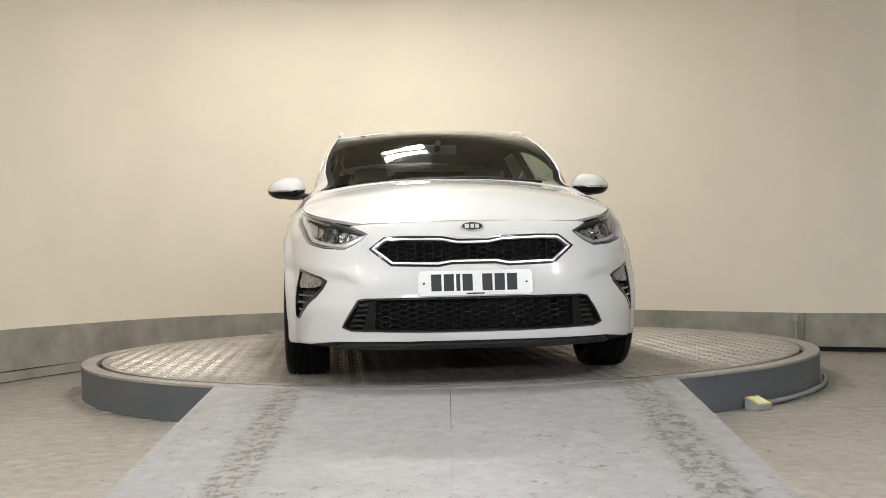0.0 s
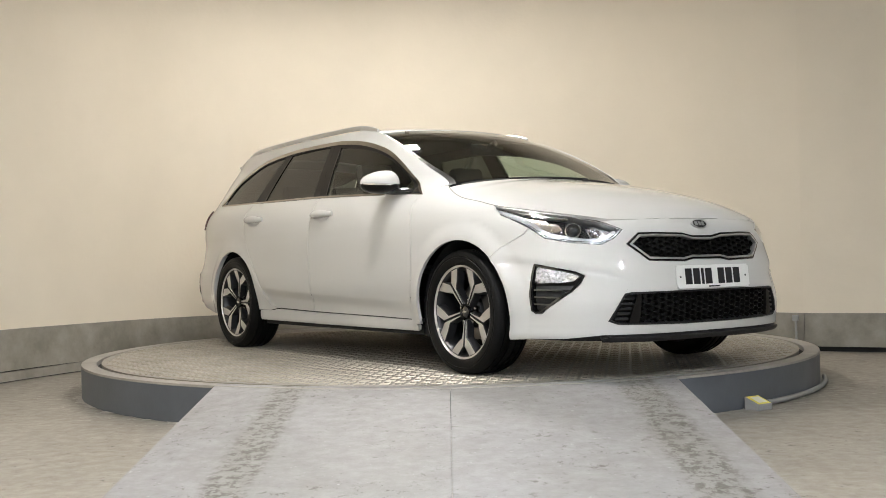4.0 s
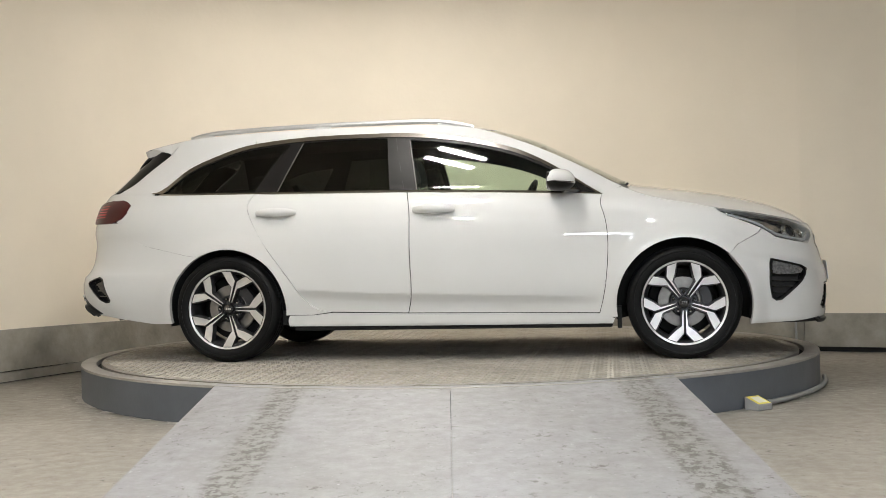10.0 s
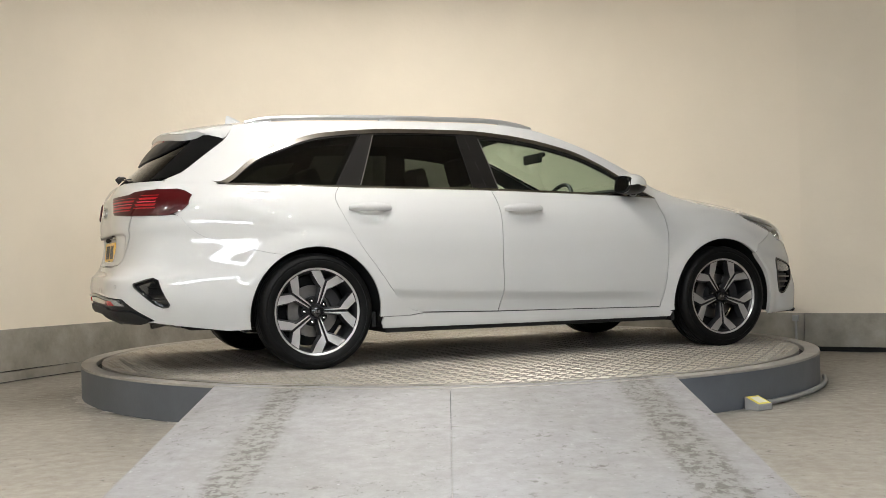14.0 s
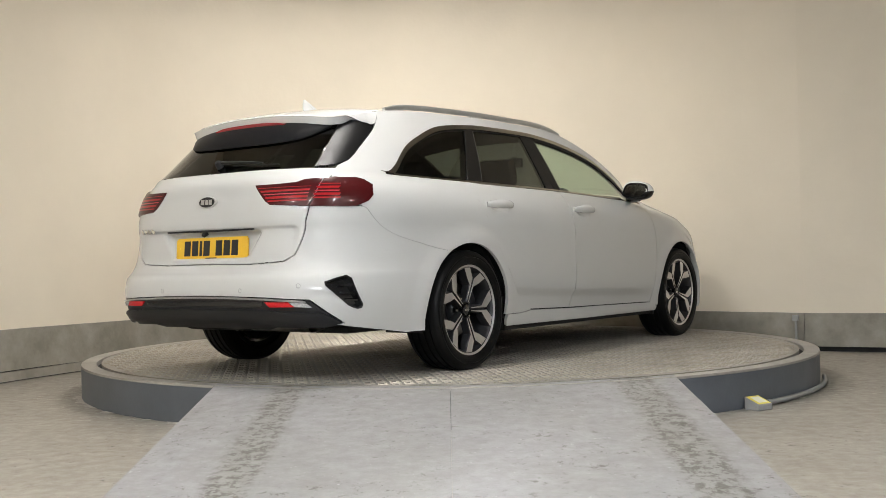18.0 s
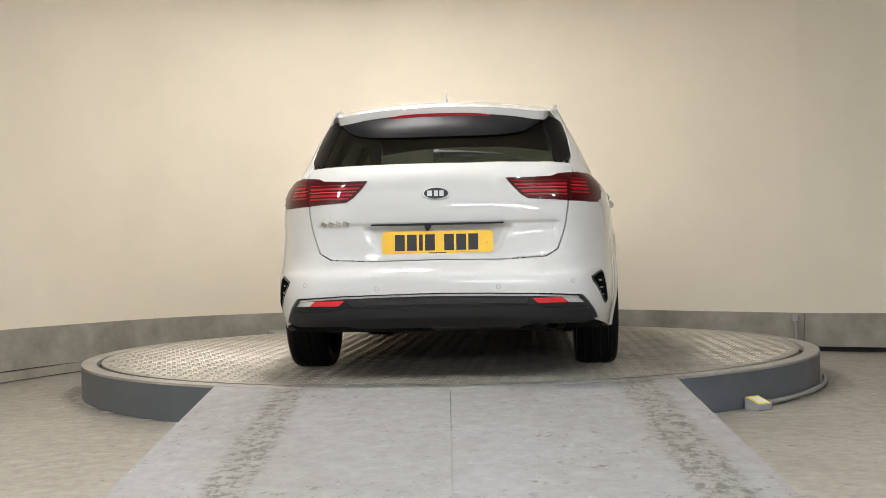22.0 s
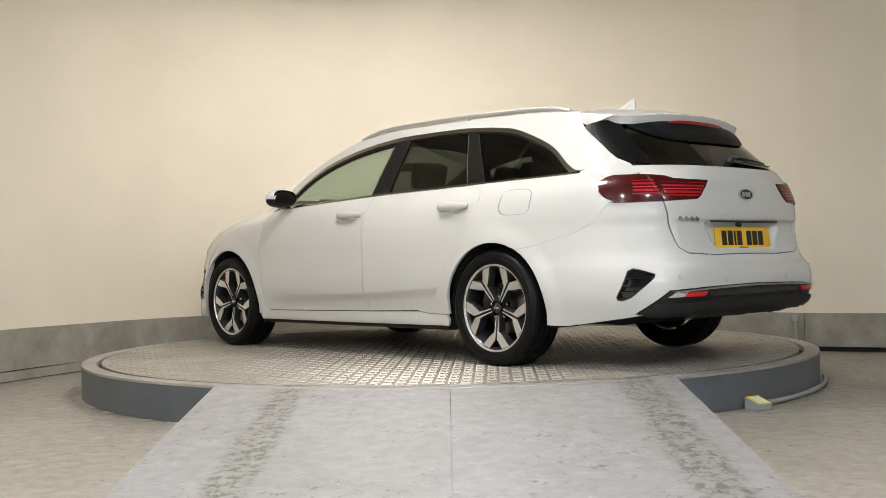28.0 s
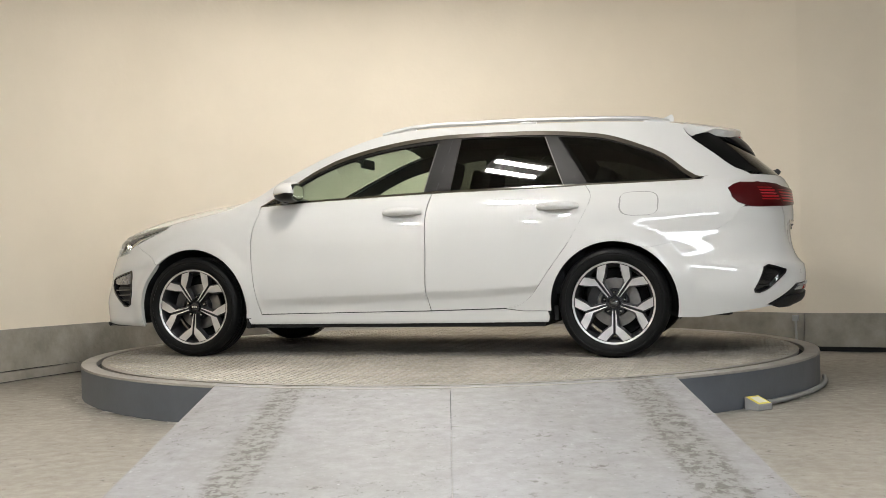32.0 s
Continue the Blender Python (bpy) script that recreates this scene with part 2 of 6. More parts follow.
# straight plinth's foot, likewise blackened to stand for shade
structure("baseboard_straight_recess", band(bmesh.new(), [(ex + 0.03, ey + 0.03), (7.0, -0.74)], [(ex + 0.10, ey + 0.26), (7.1, -0.5)], 0.0, 0.04), BLACK_GAP, "recess under the plinth, its shade coloured in as black", False, "baseboard")
# low strip at the foot of the curved wall on one side
structure("trim_strip", band(bmesh.new(), plan_line(0.0, 0.0, tt[5], 50), plan_line(0.028, 0.0, tt[5], 50), 0.008, 0.072), SKIRT, "low grey strip at the foot of the plinth", True, "trim")
# walls that close the hall round and behind
bm = box(bmesh.new(), -7.2, -12.2, 0, 7.2, -12.0, CEIL)
structure("wall_rear", bm, BRICK, "plain brick wall closing the hall")
structure("wall_west", box(bmesh.new(), -7.2, -12.0, 0, -7.0, 6.0, CEIL), BRICK, "plain brick side wall of the hall")
structure("wall_east", box(bmesh.new(), 7.0, -12.0, 0, 7.2, 6.0, CEIL), BRICK, "plain brick side wall of the hall")
structure("wall_north", box(bmesh.new(), -7.2, 6.0, 0, 7.2, 6.2, CEIL), CREAM, "plain wall closing the hall")
bm = box(bmesh.new(), -7.2, -12.2, CEIL, 7.2, 6.2, CEIL + 0.15)
for k in range(6):
    box(bm, -7.0, -11.0 + 2.6 * k, CEIL - 0.22, 7.0, -10.86 + 2.6 * k, CEIL + 0.01)
structure("ceiling", bm, BOARD, "boarded hall ceiling with deep cross beams")


def light_panel(x, y, z, turn, length=0.60, apart=0.115, lit=None, wide=0.033):
    """A shallow tray under the ceiling with two bright diffuser strips."""
    lamp = tagged(new("ceiling_light"), "white twin-strip ceiling light hung on thin rods", "ceiling light", "ceiling lights")
    lamp.matrix_basis = pose(x, y, z, 0, 0, turn)
    part("tray", box(bmesh.new(), -length / 2 - 0.03, -apart - 0.09, 0.012, length / 2 + 0.03, apart + 0.09, 0.07, 0.012), BATTEN_WHITE, lamp)
    for s in (-1, 1):
        part("diffuser", box(bmesh.new(), -length / 2, s * apart - wide, 0.0, length / 2, s * apart + wide, 0.010), lit or TUBE, lamp)
    for e in (-1, 1):
        part("hanger", box(bmesh.new(), e * length * 0.4 - 0.006, -0.006, 0.07, e * length * 0.4 + 0.006, 0.006, CEIL - z), BATTEN_WHITE, lamp)
    return lamp


light_panel(-0.42, -1.95, 3.25, -45, 0.44, 0.105)
light_panel(-0.35, 0.80, 3.25, 16, 0.48, 0.080)
# two rows of small square downlights over the aisle behind the camera, cooler in colour
COOL_LIGHT = glow("cool_light_square", (0.95, 0.975, 1.0), 790.0)


def downlight(x, y, z):
    """A small square ceiling light with a bezel, hung on one rod."""
    lamp = tagged(new("downlight"), "small square white ceiling downlight on a rod", "ceiling light", "ceiling downlights")
    lamp.matrix_basis = pose(x, y, z)
    part("housing", box(bmesh.new(), -0.11, -0.11, 0.006, 0.11, 0.11, 0.06, 0.01), BATTEN_WHITE, lamp)
    part("diffuser", box(bmesh.new(), -0.076, -0.076, 0.0, 0.076, 0.076, 0.008), COOL_LIGHT, lamp)
    part("hanger", box(bmesh.new(), -0.006, -0.006, 0.06, 0.006, 0.006, CEIL - z), BATTEN_WHITE, lamp)


for x, y in ((-3.1, -5.0), (-1.2, -5.2), (1.2, -5.2), (3.1, -5.0), (-2.3, -6.6), (2.3, -6.6)):
    downlight(x, y, 3.25)

# high frosted window behind the camera, lit by day
DAYLIGHT = glow("frosted_daylight", (0.86, 0.93, 1.0), 28.0)
win = tagged(new("window_1"), "long frosted high window glowing with daylight", "window", kind="structure")
win.matrix_basis = pose(1.0, -11.99, 2.35)
for k in range(4):
    part("pane", box(bmesh.new(), -2.4 + 1.2 * k + 0.03, 0.0, -0.22, -1.2 + 1.2 * k - 0.03, 0.012, 0.22), DAYLIGHT, win)
for k in range(5):
    part("mullion", box(bmesh.new(), -2.4 + 1.2 * k - 0.03, 0.0, -0.25, -2.4 + 1.2 * k + 0.03, 0.04, 0.25), BATTEN_WHITE, win)
for zz in (-0.25, 0.22):
    part("window_frame", box(bmesh.new(), -2.37, 0.0, zz, 2.37, 0.04, zz + 0.03), BATTEN_WHITE, win)

# ---- the turntable and its ramp ----
ring = tagged(new("turntable_ring"), "grey painted steel ring wall round the turntable", "turntable")
R_OUT, R_IN = 2.327, 2.235
bm = bmesh.new()
lathe(bm, [(R_OUT - 0.003, 0.0), (R_OUT - 0.003, TABLE_Z - 0.014), (R_OUT, TABLE_Z - 0.012)], 160)
part("ring_wall", bm, STEEL_GREY, ring, smooth=True)
bm = bmesh.new()
lathe(bm, [(R_OUT, TABLE_Z - 0.012), (R_OUT - 0.003, TABLE_Z - 0.001), (R_OUT - 0.006, TABLE_Z), (R_IN + 0.004, TABLE_Z), (R_IN, TABLE_Z - 0.003), (R_IN, TABLE_Z - 0.05)], 160)
part("rim", bm, RING_TOP, ring, "worn pale steel rim")
bm = bmesh.new()
lathe(bm, [(R_IN, TABLE_Z - 0.03), (R_IN - 0.03, TABLE_Z - 0.03)], 160)
part("gap", bm, BLACK_GAP, ring)
for a in (-8, 188):
    bm = bmesh.new()
    box(bm, -0.006, -0.008, 0.01, 0.006, 0.0, TABLE_Z - 0.015)
    bmesh.ops.transform(bm, verts=bm.verts, matrix=pose(0, 0, 0, 0, 0, a) @ Matrix.Translation((R_OUT - 0.001, 0, 0)))
    part("joint", bm, BLACK_GAP, ring)


TREAD = material("tread_plate", (0.285, 0.265, 0.23), 0.43, 0.3, spread=0.15, scale=11, bump=0.1, bump_scale=90, stain=0.28, stain_scale=1.6, rough_spread=0.12)
BARS = material("worn_tread_bars", (0.42, 0.39, 0.335), 0.43, 0.35, spread=0.18, scale=14, stain=0.25, stain_scale=2.3, rough_spread=0.12)
disc = tagged(new("turntable_disc"), "round steel tread-plate turntable deck, scuffed and dusty", "turntable")
disc.matrix_basis = pose(0, 0, TABLE_Z)
# the deck is made of plates laid side by side
R_D = R_IN - 0.028
cuts = [-R_D, -1.22, 0.0, 1.22, R_D]
for a, b in zip(cuts, cuts[1:]):
    line = []
    lo, hi = max(a + 0.0015, -R_D + 1e-4), min(b - 0.0015, R_D - 1e-4)
    for k in range(41):
        x = lo + (hi - lo) * k / 40
        line.append((x, math.sqrt(max(R_D ** 2 - x * x, 0))))
    outline = line + [(x, -y) for x, y in line[::-1]]
    if abs(line[0][1]) < 0.02:
        outline.pop()
    part("deck_plate", prism(bmesh.new(), outline[::-1], -0.02, 0.0), TREAD, disc)

# raised bars of the tread: two in a cell, crosswise from cell to cell
verts, faces = [], []
CELL = 0.062
n = int(R_D / CELL * 1.5) + 2
rt = math.sqrt(0.5)
for i in range(-n, n + 1):
    for j in range(-n, n + 1):
        for k in (-0.5, 0.5):
            u0, v0 = (i + 0.5) * CELL, (j + 0.5) * CELL
            du, dv = (0.42, 0.115) if (i + j) % 2 else (0.115, 0.42)
            u0, v0 = (u0, v0 + k * CELL / 2) if (i + j) % 2 else (u0 + k * CELL / 2, v0)
            if math.hypot(u0, v0) > R_D - 0.035:
                continue
            m = len(verts)
            for g, h in ((1.0, 0.0), (0.5, 0.0030)):
                for su, sv in ((-1, -1), (1, -1), (1, 1), (-1, 1)):
                    u, v = u0 + su * (du * CELL - (1 - g) * 0.007), v0 + sv * (dv * CELL - (1 - g) * 0.007)
                    verts.append(((u - v) * rt, (u + v) * rt, h))
            faces += [(m + 4, m + 5, m + 6, m + 7)] + [(m + a, m + (a + 1) % 4, m + 4 + (a + 1) % 4, m + 4 + a) for a in range(4)]
me = bpy.data.meshes.new("tread_bars")
me.from_pydata(verts, [], faces)
me.materials.append(BARS)
tagged(part("tread", me, None, disc), "raised crosswise steel tread bars, worn bright", kind="stuff")

ramp = tagged(new("ramp"), "pale grey ramp with two worn tyre tracks beside the turntable", "ramp")

# flaked white paint on the floor round the foot of the ring
rnd = random.Random(11)
bm = bmesh.new()
prev = None
w = 0.0
for k in range(520):
    a = math.radians(-20 - 240 * k / 519)
    w = max(-0.012, min(0.055, w * 0.72 + rnd.uniform(-0.022, 0.028)))
    ro, wd = R_OUT - 0.006, max(0.0, w)
    cur = [bm.verts.new((math.cos(a) * r, math.sin(a) * r, 0.0025)) for r in (ro, ro + 0.003 + wd)]
    if prev and wd > 0.006:
        bm.faces.new((prev[0], prev[1], cur[1], cur[0]))
    prev = cur
bmesh.ops.delete(bm, geom=[v for v in bm.verts if not v.link_faces], context="VERTS")
bmesh.ops.recalc_face_normals(bm, faces=bm.faces)
tagged(part("paint_scuff", bm, material("flaked_white_paint", (0.50, 0.48, 0.44), 0.7, spread=0.3, scale=60)), "flaked pale paint scuffs on the floor round the ring", "paint", kind="stuff")
verts, faces = [], []
for k in range(420):
    a = math.radians(rnd.choice((rnd.gauss(188, 9), rnd.gauss(212, 12), rnd.gauss(-30, 9))))
    r = R_OUT + 0.02 + abs(rnd.gauss(0, 0.14))
    x, y, t, l, w = r * math.cos(a), r * math.sin(a), rnd.uniform(-0.7, 0.7), rnd.uniform(0.006, 0.032), rnd.uniform(0.002, 0.006)
    m = len(verts)
    for u, v in ((-l, -w * 0.4), (l * 0.6, -w), (l, w * 0.5), (-l * 0.5, w)):
        verts.append((x + u * math.cos(t) - v * math.sin(t), y + u * math.sin(t) + v * math.cos(t), 0.0022))
    faces.append((m, m + 1, m + 2, m + 3))
me = bpy.data.meshes.new("paint_flakes")
me.from_pydata(verts, [], faces)
me.materials.append(bpy.data.materials["flaked_white_paint"])
tagged(part("paint_flakes", me, None), "loose pale paint flakes scattered on the floor by the ring", "paint", kind="stuff")
RAMP_TOP, RAMP_END = -2.05, -4.05

# two boards side by side, each following the round of the table at its upper end
for x0, x1 in ((-1.13, -0.0022), (-0.0006, 1.075)):
    bm = bmesh.new()
    cols = []
    for k in range(25):
        x = x0 + (x1 - x0) * k / 24
        yt = -math.sqrt((R_OUT + 0.004) ** 2 - x * x) + 0.07
        ys = [yt + (RAMP_END - yt) * j / 24 for j in range(25)]
        top = [bm.verts.new((x, y, TABLE_Z + 0.004 if j == 0 else max(0.004, TABLE_Z * (RAMP_END - y) / (RAMP_END - yt) + 0.004))) for j, y in enumerate(ys)]
        cols.append((top, [bm.verts.new((x, y, min(v.co.z - 0.002, 0.0))) for y, v in zip(ys, top)]))
    for (a, al), (b, bl) in zip(cols, cols[1:]):
        for j in range(24):
            bm.faces.new((a[j], b[j], b[j + 1], a[j + 1]))
        bm.faces.new((a[0], al[0], bl[0], b[0]))
    for (a, al), s in ((cols[0], 1), (cols[-1], -1)):
        for j in range(24):
            bm.faces.new((a[j], a[j + 1], al[j + 1], al[j])[::s])
    part("board", bm, RAMP_GREY, ramp)

# ================= the car =================
WHITE = material("white_car_paint", (0.575, 0.572, 0.555), 0.5, spread=0.012, scale=3, coat=1.0, rough_spread=0.05, spec=0.25)
WHITE.node_tree.nodes["Principled BSDF"].inputs["Coat Roughness"].default_value = 0.015
GLOSS_BLACK = material("gloss_black_trim", (0.012, 0.012, 0.013), 0.12, coat=0.6, rough_spread=0.03)
MATT_BLACK = material("matt_black_plastic", (0.011, 0.011, 0.012), 0.5, bump=0.1, bump_scale=400)
DARK = material("dark_underbody", (0.010, 0.010, 0.010), 0.85)
CHROME = material("chrome", (0.72, 0.72, 0.72), 0.10, 1.0, rough_spread=0.04)
PILLAR = material("satin_black_pillar", (0.011, 0.010, 0.009), 0.36, rough_spread=0.05, spec=0.16)
BLACK_BAND = material("printed_black_band", (0.006, 0.006, 0.006), 0.34, spec=0.10, rough_spread=0.02)
SATIN = material("satin_aluminium", (0.56, 0.56, 0.55), 0.38, 0.8, rough_spread=0.05)
RUBBER = material("tyre_rubber", (0.005, 0.005, 0.005), 0.45, spec=0.14, bump=0.15, bump_scale=120, spread=0.15)
DARK_TRIM = material("dark_chrome_trim", (0.42, 0.40, 0.37), 0.16, 1.0, rough_spread=0.05)
SEAL_GREY = material("grey_glass_seal", (0.10, 0.095, 0.085), 0.5)
CLEAR = glass("clear_green_glass", (0.74, 0.84, 0.76))
SCREEN = glass("windscreen_glass", (0.62, 0.70, 0.64))
PRIVACY = glass("privacy_glass", (0.09, 0.10, 0.09))
LENS = glass("clear_lamp_lens", (0.92, 0.94, 0.95))
FABRIC = material("dark_seat_fabric", (0.022, 0.022, 0.024), 0.85, spread=0.2, scale=40, bump=0.2, bump_scale=300)
LINING = material("grey_headlining", (0.14, 0.135, 0.125), 0.9)

car = tagged(new("estate_car"), "white estate car with two-tone alloy wheels, parked on the turntable", "car")
WB = 1.325
ARCH_Z = 0.305

lower_w = curve([(0.15, 0.80), (0.20, 0.852), (0.25, 0.862), (0.285, 0.866), (0.33, 0.875), (0.405, 0.888), (0.47, 0.894), (0.58, 0.897), (0.72, 0.898), (0.80, 0.889), (0.87, 0.869),
                 (0.93, 0.838), (0.97, 0.808), (1.0, 0.780)])


def half_w(z):
    """Greatest half width at a height; above the belt the sides lean in along one even curve."""
    return lower_w(z) if z < 1.0 else 0.780 - 0.42 * (z - 1.0) - 0.20 * (z - 1.0) ** 2


nose = curve([(0.15, 2.12), (0.20, 2.170), (0.25, 2.185), (0.30, 2.195), (0.42, 2.20), (0.50, 2.185), (0.56, 2.165), (0.62, 2.15), (0.70, 2.128), (0.75, 2.10),
              (0.80, 2.04), (0.86, 1.93), (0.92, 1.74), (0.97, 1.45), (1.0, 1.28), (1.1, 1.12), (1.2, 0.97), (1.3, 0.82), (1.46, 0.6)])
lower_tail = curve([(0.15, 2.15), (0.22, 2.24), (0.26, 2.30), (0.33, 2.365), (0.42, 2.392), (0.50, 2.390), (0.520, 2.385), (0.538, 2.366), (0.57, 2.344), (0.60, 2.333), (0.66, 2.324), (0.74, 2.326), (0.78, 2.335), (0.82, 2.337),
                    (0.90, 2.33), (0.98, 2.318), (1.03, 2.289)])
tail = lambda z: lower_tail(z) if z < 1.03 else 2.289 - 1.12 * (z - 1.03) - 0.12 * (z - 1.03) ** 2
tail_q = curve([(0.2, 8.0), (0.4, 7.4), (0.6, 6.5), (0.75, 5.9), (0.85, 5.0), (0.93, 4.1), (1.05, 3.6), (1.2, 3.5), (1.4, 3.6)])
tail_p = curve([(0.2, 5.0), (0.4, 4.7), (0.6, 4.2), (0.75, 4.2), (0.85, 5.6), (0.93, 7.4), (1.0, 7.8), (1.07, 8.2), (1.2, 10.3), (1.27, 11.6), (1.35, 15.5), (1.42, 19.0)])
# how square the nose is in plan, by height
nose_p = curve([(0.15, 11.0), (0.25, 9.5), (0.32, 8.6), (0.41, 7.4), (0.50, 7.0), (0.56, 6.7), (0.64, 6.1), (0.72, 5.8), (0.80, 5.1), (0.85, 4.6), (0.90, 3.6), (0.94, 3.1), (0.975, 3.5), (1.0, 3.8), (1.1, 4.4), (1.3, 5.2), (1.45, 6.0)])
QF = 3.1


def bulge(x, z):
    b = 0.0
    for c in (-WB, WB):
        r = math.hypot(x - c, z - ARCH_Z)
        k = min(1.0, max(0.0, (0.475 - r) / 0.095))
        b += (0.014 + 0.013 * min(1.0, max(0.0, (x - WB) / 0.25)) if c > 0 else 0.014 - 0.010 * min(1.0, max(0.0, (x + WB) / 0.3))) * k * k * (3 - 2 * k)
    return b


crease_z = lambda x: 0.392 - (x + 0.24) * 0.029 if x > -0.24 else 0.392 - (x + 0.24) * 0.029 + (x + 0.24) ** 2 * 0.035


def hollow(x, z):
    """The hollow pressed into the foot of the doors below a sharp line."""
    c = min(1.0, max(0.0, (crease_z(x) - z) / 0.055))
    ends = min(1.0, max(0.0, (x + 1.04) / 0.20)) * min(1.0, max(0.0, (0.89 - x) / 0.30))
    return 0.015 * (c * c * (3 - 2 * c)) ** 0.8 * ends


def side_y(x, z):
    """Half width of the body at a length and a height."""
    if x >= 0:
        k = min(x / nose(z), 0.9999)
        y = half_w(z) * (1 - k ** nose_p(z)) ** (1 / QF)
    else:
        k = min(-x / tail(z), 0.9999)
        y = half_w(z) * (1 - k ** tail_p(z)) ** (1 / tail_q(z))
    return y + bulge(x, z)


def arc_table(length, width, p, q):
    ph = np.concatenate([np.linspace(0, 1, 3000) ** 3 * math.pi / 4, math.pi / 2 - np.linspace(1, 0, 3000)[1:] ** 3 * math.pi / 4])
    x, y = length * np.cos(ph).clip(0) ** (2 / p), width * np.sin(ph) ** (2 / q)
    s = np.concatenate([[0], np.cumsum(np.hypot(np.diff(x), np.diff(y)))])
    return ph, s


F_PHI, F_ARC = arc_table(2.18, 0.89, 6.6, QF)
R_PHI, R_ARC = arc_table(2.35, 0.88, 4.4, 5.0)


def front_uv(kind, a, z, s=1):
    """The wrap coordinate round the nose of a point given by its y or by its x."""
    if kind == "y":
        sg = s if a >= 0 else -s
        ph = math.asin(min(1, (abs(a) / half_w(z)) ** (QF / 2)))
    else:
        sg, ph = s, math.acos(min(1, max(0, a / nose(z)) ** (nose_p(z) / 2)))
    return (sg * float(np.interp(ph, F_PHI, F_ARC)), z)


def rear_uv(kind, a, z, s=1):
    if kind == "y":
        sg = s if a >= 0 else -s
        ph = math.asin(min(1, (abs(a) / half_w(z)) ** (tail_q(z) / 2)))
    else:
        sg, ph = s, math.acos(min(1, max(0, -a / tail(z)) ** (tail_p(z) / 2)))
    return (sg * float(np.interp(ph, R_PHI, R_ARC)), z)


def front_map(u, z, off=0.0):
    ph = float(np.interp(abs(u), F_ARC, F_PHI))
    x = nose(z) * max(0.0, math.cos(ph)) ** (2 / nose_p(z))
    y = half_w(z) * math.sin(ph) ** (2 / QF) + bulge(x, z)
    if y < bulge(x, z) + 1e-9:
        y = 0
    # a facet pressed in below the line that runs from the wing to the grille
    a = abs(u)
    zc = 0.525 + 0.135 * max(0.0, a - 0.50)
    d = min(1.0, max(0.0, (zc - z) / 0.055)) * min(1.0, max(0.0, (z - zc + 0.20) / 0.14)) * min(1.0, max(0.0, (a - 0.48) / 0.12)) * min(1.0, max(0.0, (1.22 - a) / 0.12))
    d = 1 - 0.0065 * d * d * (3 - 2 * d)
    x, y = x * d, y * d
    return Vector((x, math.copysign(y, u), z))


def rear_map(u, z, off=0.0):
    ph = float(np.interp(abs(u), R_ARC, R_PHI))
    x = -tail(z) * max(0.0, math.cos(ph)) ** (2 / tail_p(z))
    y = half_w(z) * math.sin(ph) ** (2 / tail_q(z)) + bulge(x, z) * min(1, abs(u) / 0.3)
    return Vector((x, math.copysign(y, u), z))


def side_map(s):
    return lambda x, z: Vector((x, s * side_y(x, z), z))


HANDLES = ((-0.075, 0.863), (-1.015, 0.868))


def door_map(s):
    """The side with the dishes behind the door handles."""
    def f(x, z):
        y = side_y(x, z) - hollow(x, z)
        for hx, hz in HANDLES:
            d = 1 - ((x - hx) / 0.095) ** 2 - ((z - hz + 0.004) / 0.034) ** 2
            if d > 0:
                y -= 0.020 * min(1.0, d) ** 1.3
        return Vector((x, s * y, z))
    return f


edge_z = curve([(-2.06, 1.285), (-1.9, 1.318), (-1.7, 1.352), (-1.4, 1.376), (-1.0, 1.392), (-0.5, 1.398), (0.0, 1.384), (0.15, 1.362), (0.24, 1.335), (0.44, 1.262), (0.635, 1.175),
                (0.82, 1.082), (0.98, 0.995), (1.06, 0.955), (1.2, 0.908), (1.4, 0.868), (1.5, 0.846), (1.7, 0.815), (1.85, 0.790), (1.98, 0.765), (2.05, 0.745), (2.12, 0.715)])
mid_z = curve([(-2.06, 1.335), (-1.9, 1.372), (-1.7, 1.402), (-1.4, 1.420), (-1.0, 1.433), (-0.5, 1.436), (0.0, 1.420), (0.15, 1.405), (0.3, 1.378), (0.49, 1.318), (0.635, 1.25), (0.82, 1.155),
               (1.0, 1.063), (1.05, 1.035), (1.18, 1.012), (1.37, 0.985), (1.55, 0.957), (1.73, 0.920), (1.92, 0.864), (2.03, 0.810), (2.09, 0.765), (2.13, 0.72)])


def shoulder_y(x):
    """Half width of the top surfaces where they meet the sides."""
    return side_y(x, edge_z(x)) if x > -1.75 else side_y(-1.75, edge_z(-1.75)) - (-1.75 - x) * 0.16


def top_map(x, y):
    """Bonnet, windscreen and roof: a crown between the shoulder lines of both sides."""
    e, m = edge_z(x), mid_z(x)
    ye = shoulder_y(x)
    return Vector((x, y, e + (m - e) * (1 - min(1.0, abs(y) / ye) ** 2.3)))


def inside(p, poly):
    x, y = p
    c = False
    j = len(poly) - 1
    for i in range(len(poly)):
        (xi, yi), (xj, yj) = poly[i], poly[j]
        if (yi > y) != (yj > y) and x < (xj - xi) * (y - yi) / (yj - yi) + xi:
            c = not c
        j = i
    return c


def inside_all(pts, poly):
    """Which of many points lie inside an outline."""
    c = np.zeros(len(pts), bool)
    x, y = pts[:, 0], pts[:, 1]
    for (xi, yi), (xj, yj) in zip(poly, poly[-1:] + poly[:-1]):
        if yi != yj:
            c ^= ((yi > y) != (yj > y)) & (x < (xj - xi) * (y - yi) / (yj - yi) + xi)
    return c


def area2(poly):
    return sum(a[0] * b[1] - b[0] * a[1] for a, b in zip(poly, poly[1:] + poly[:1])) / 2


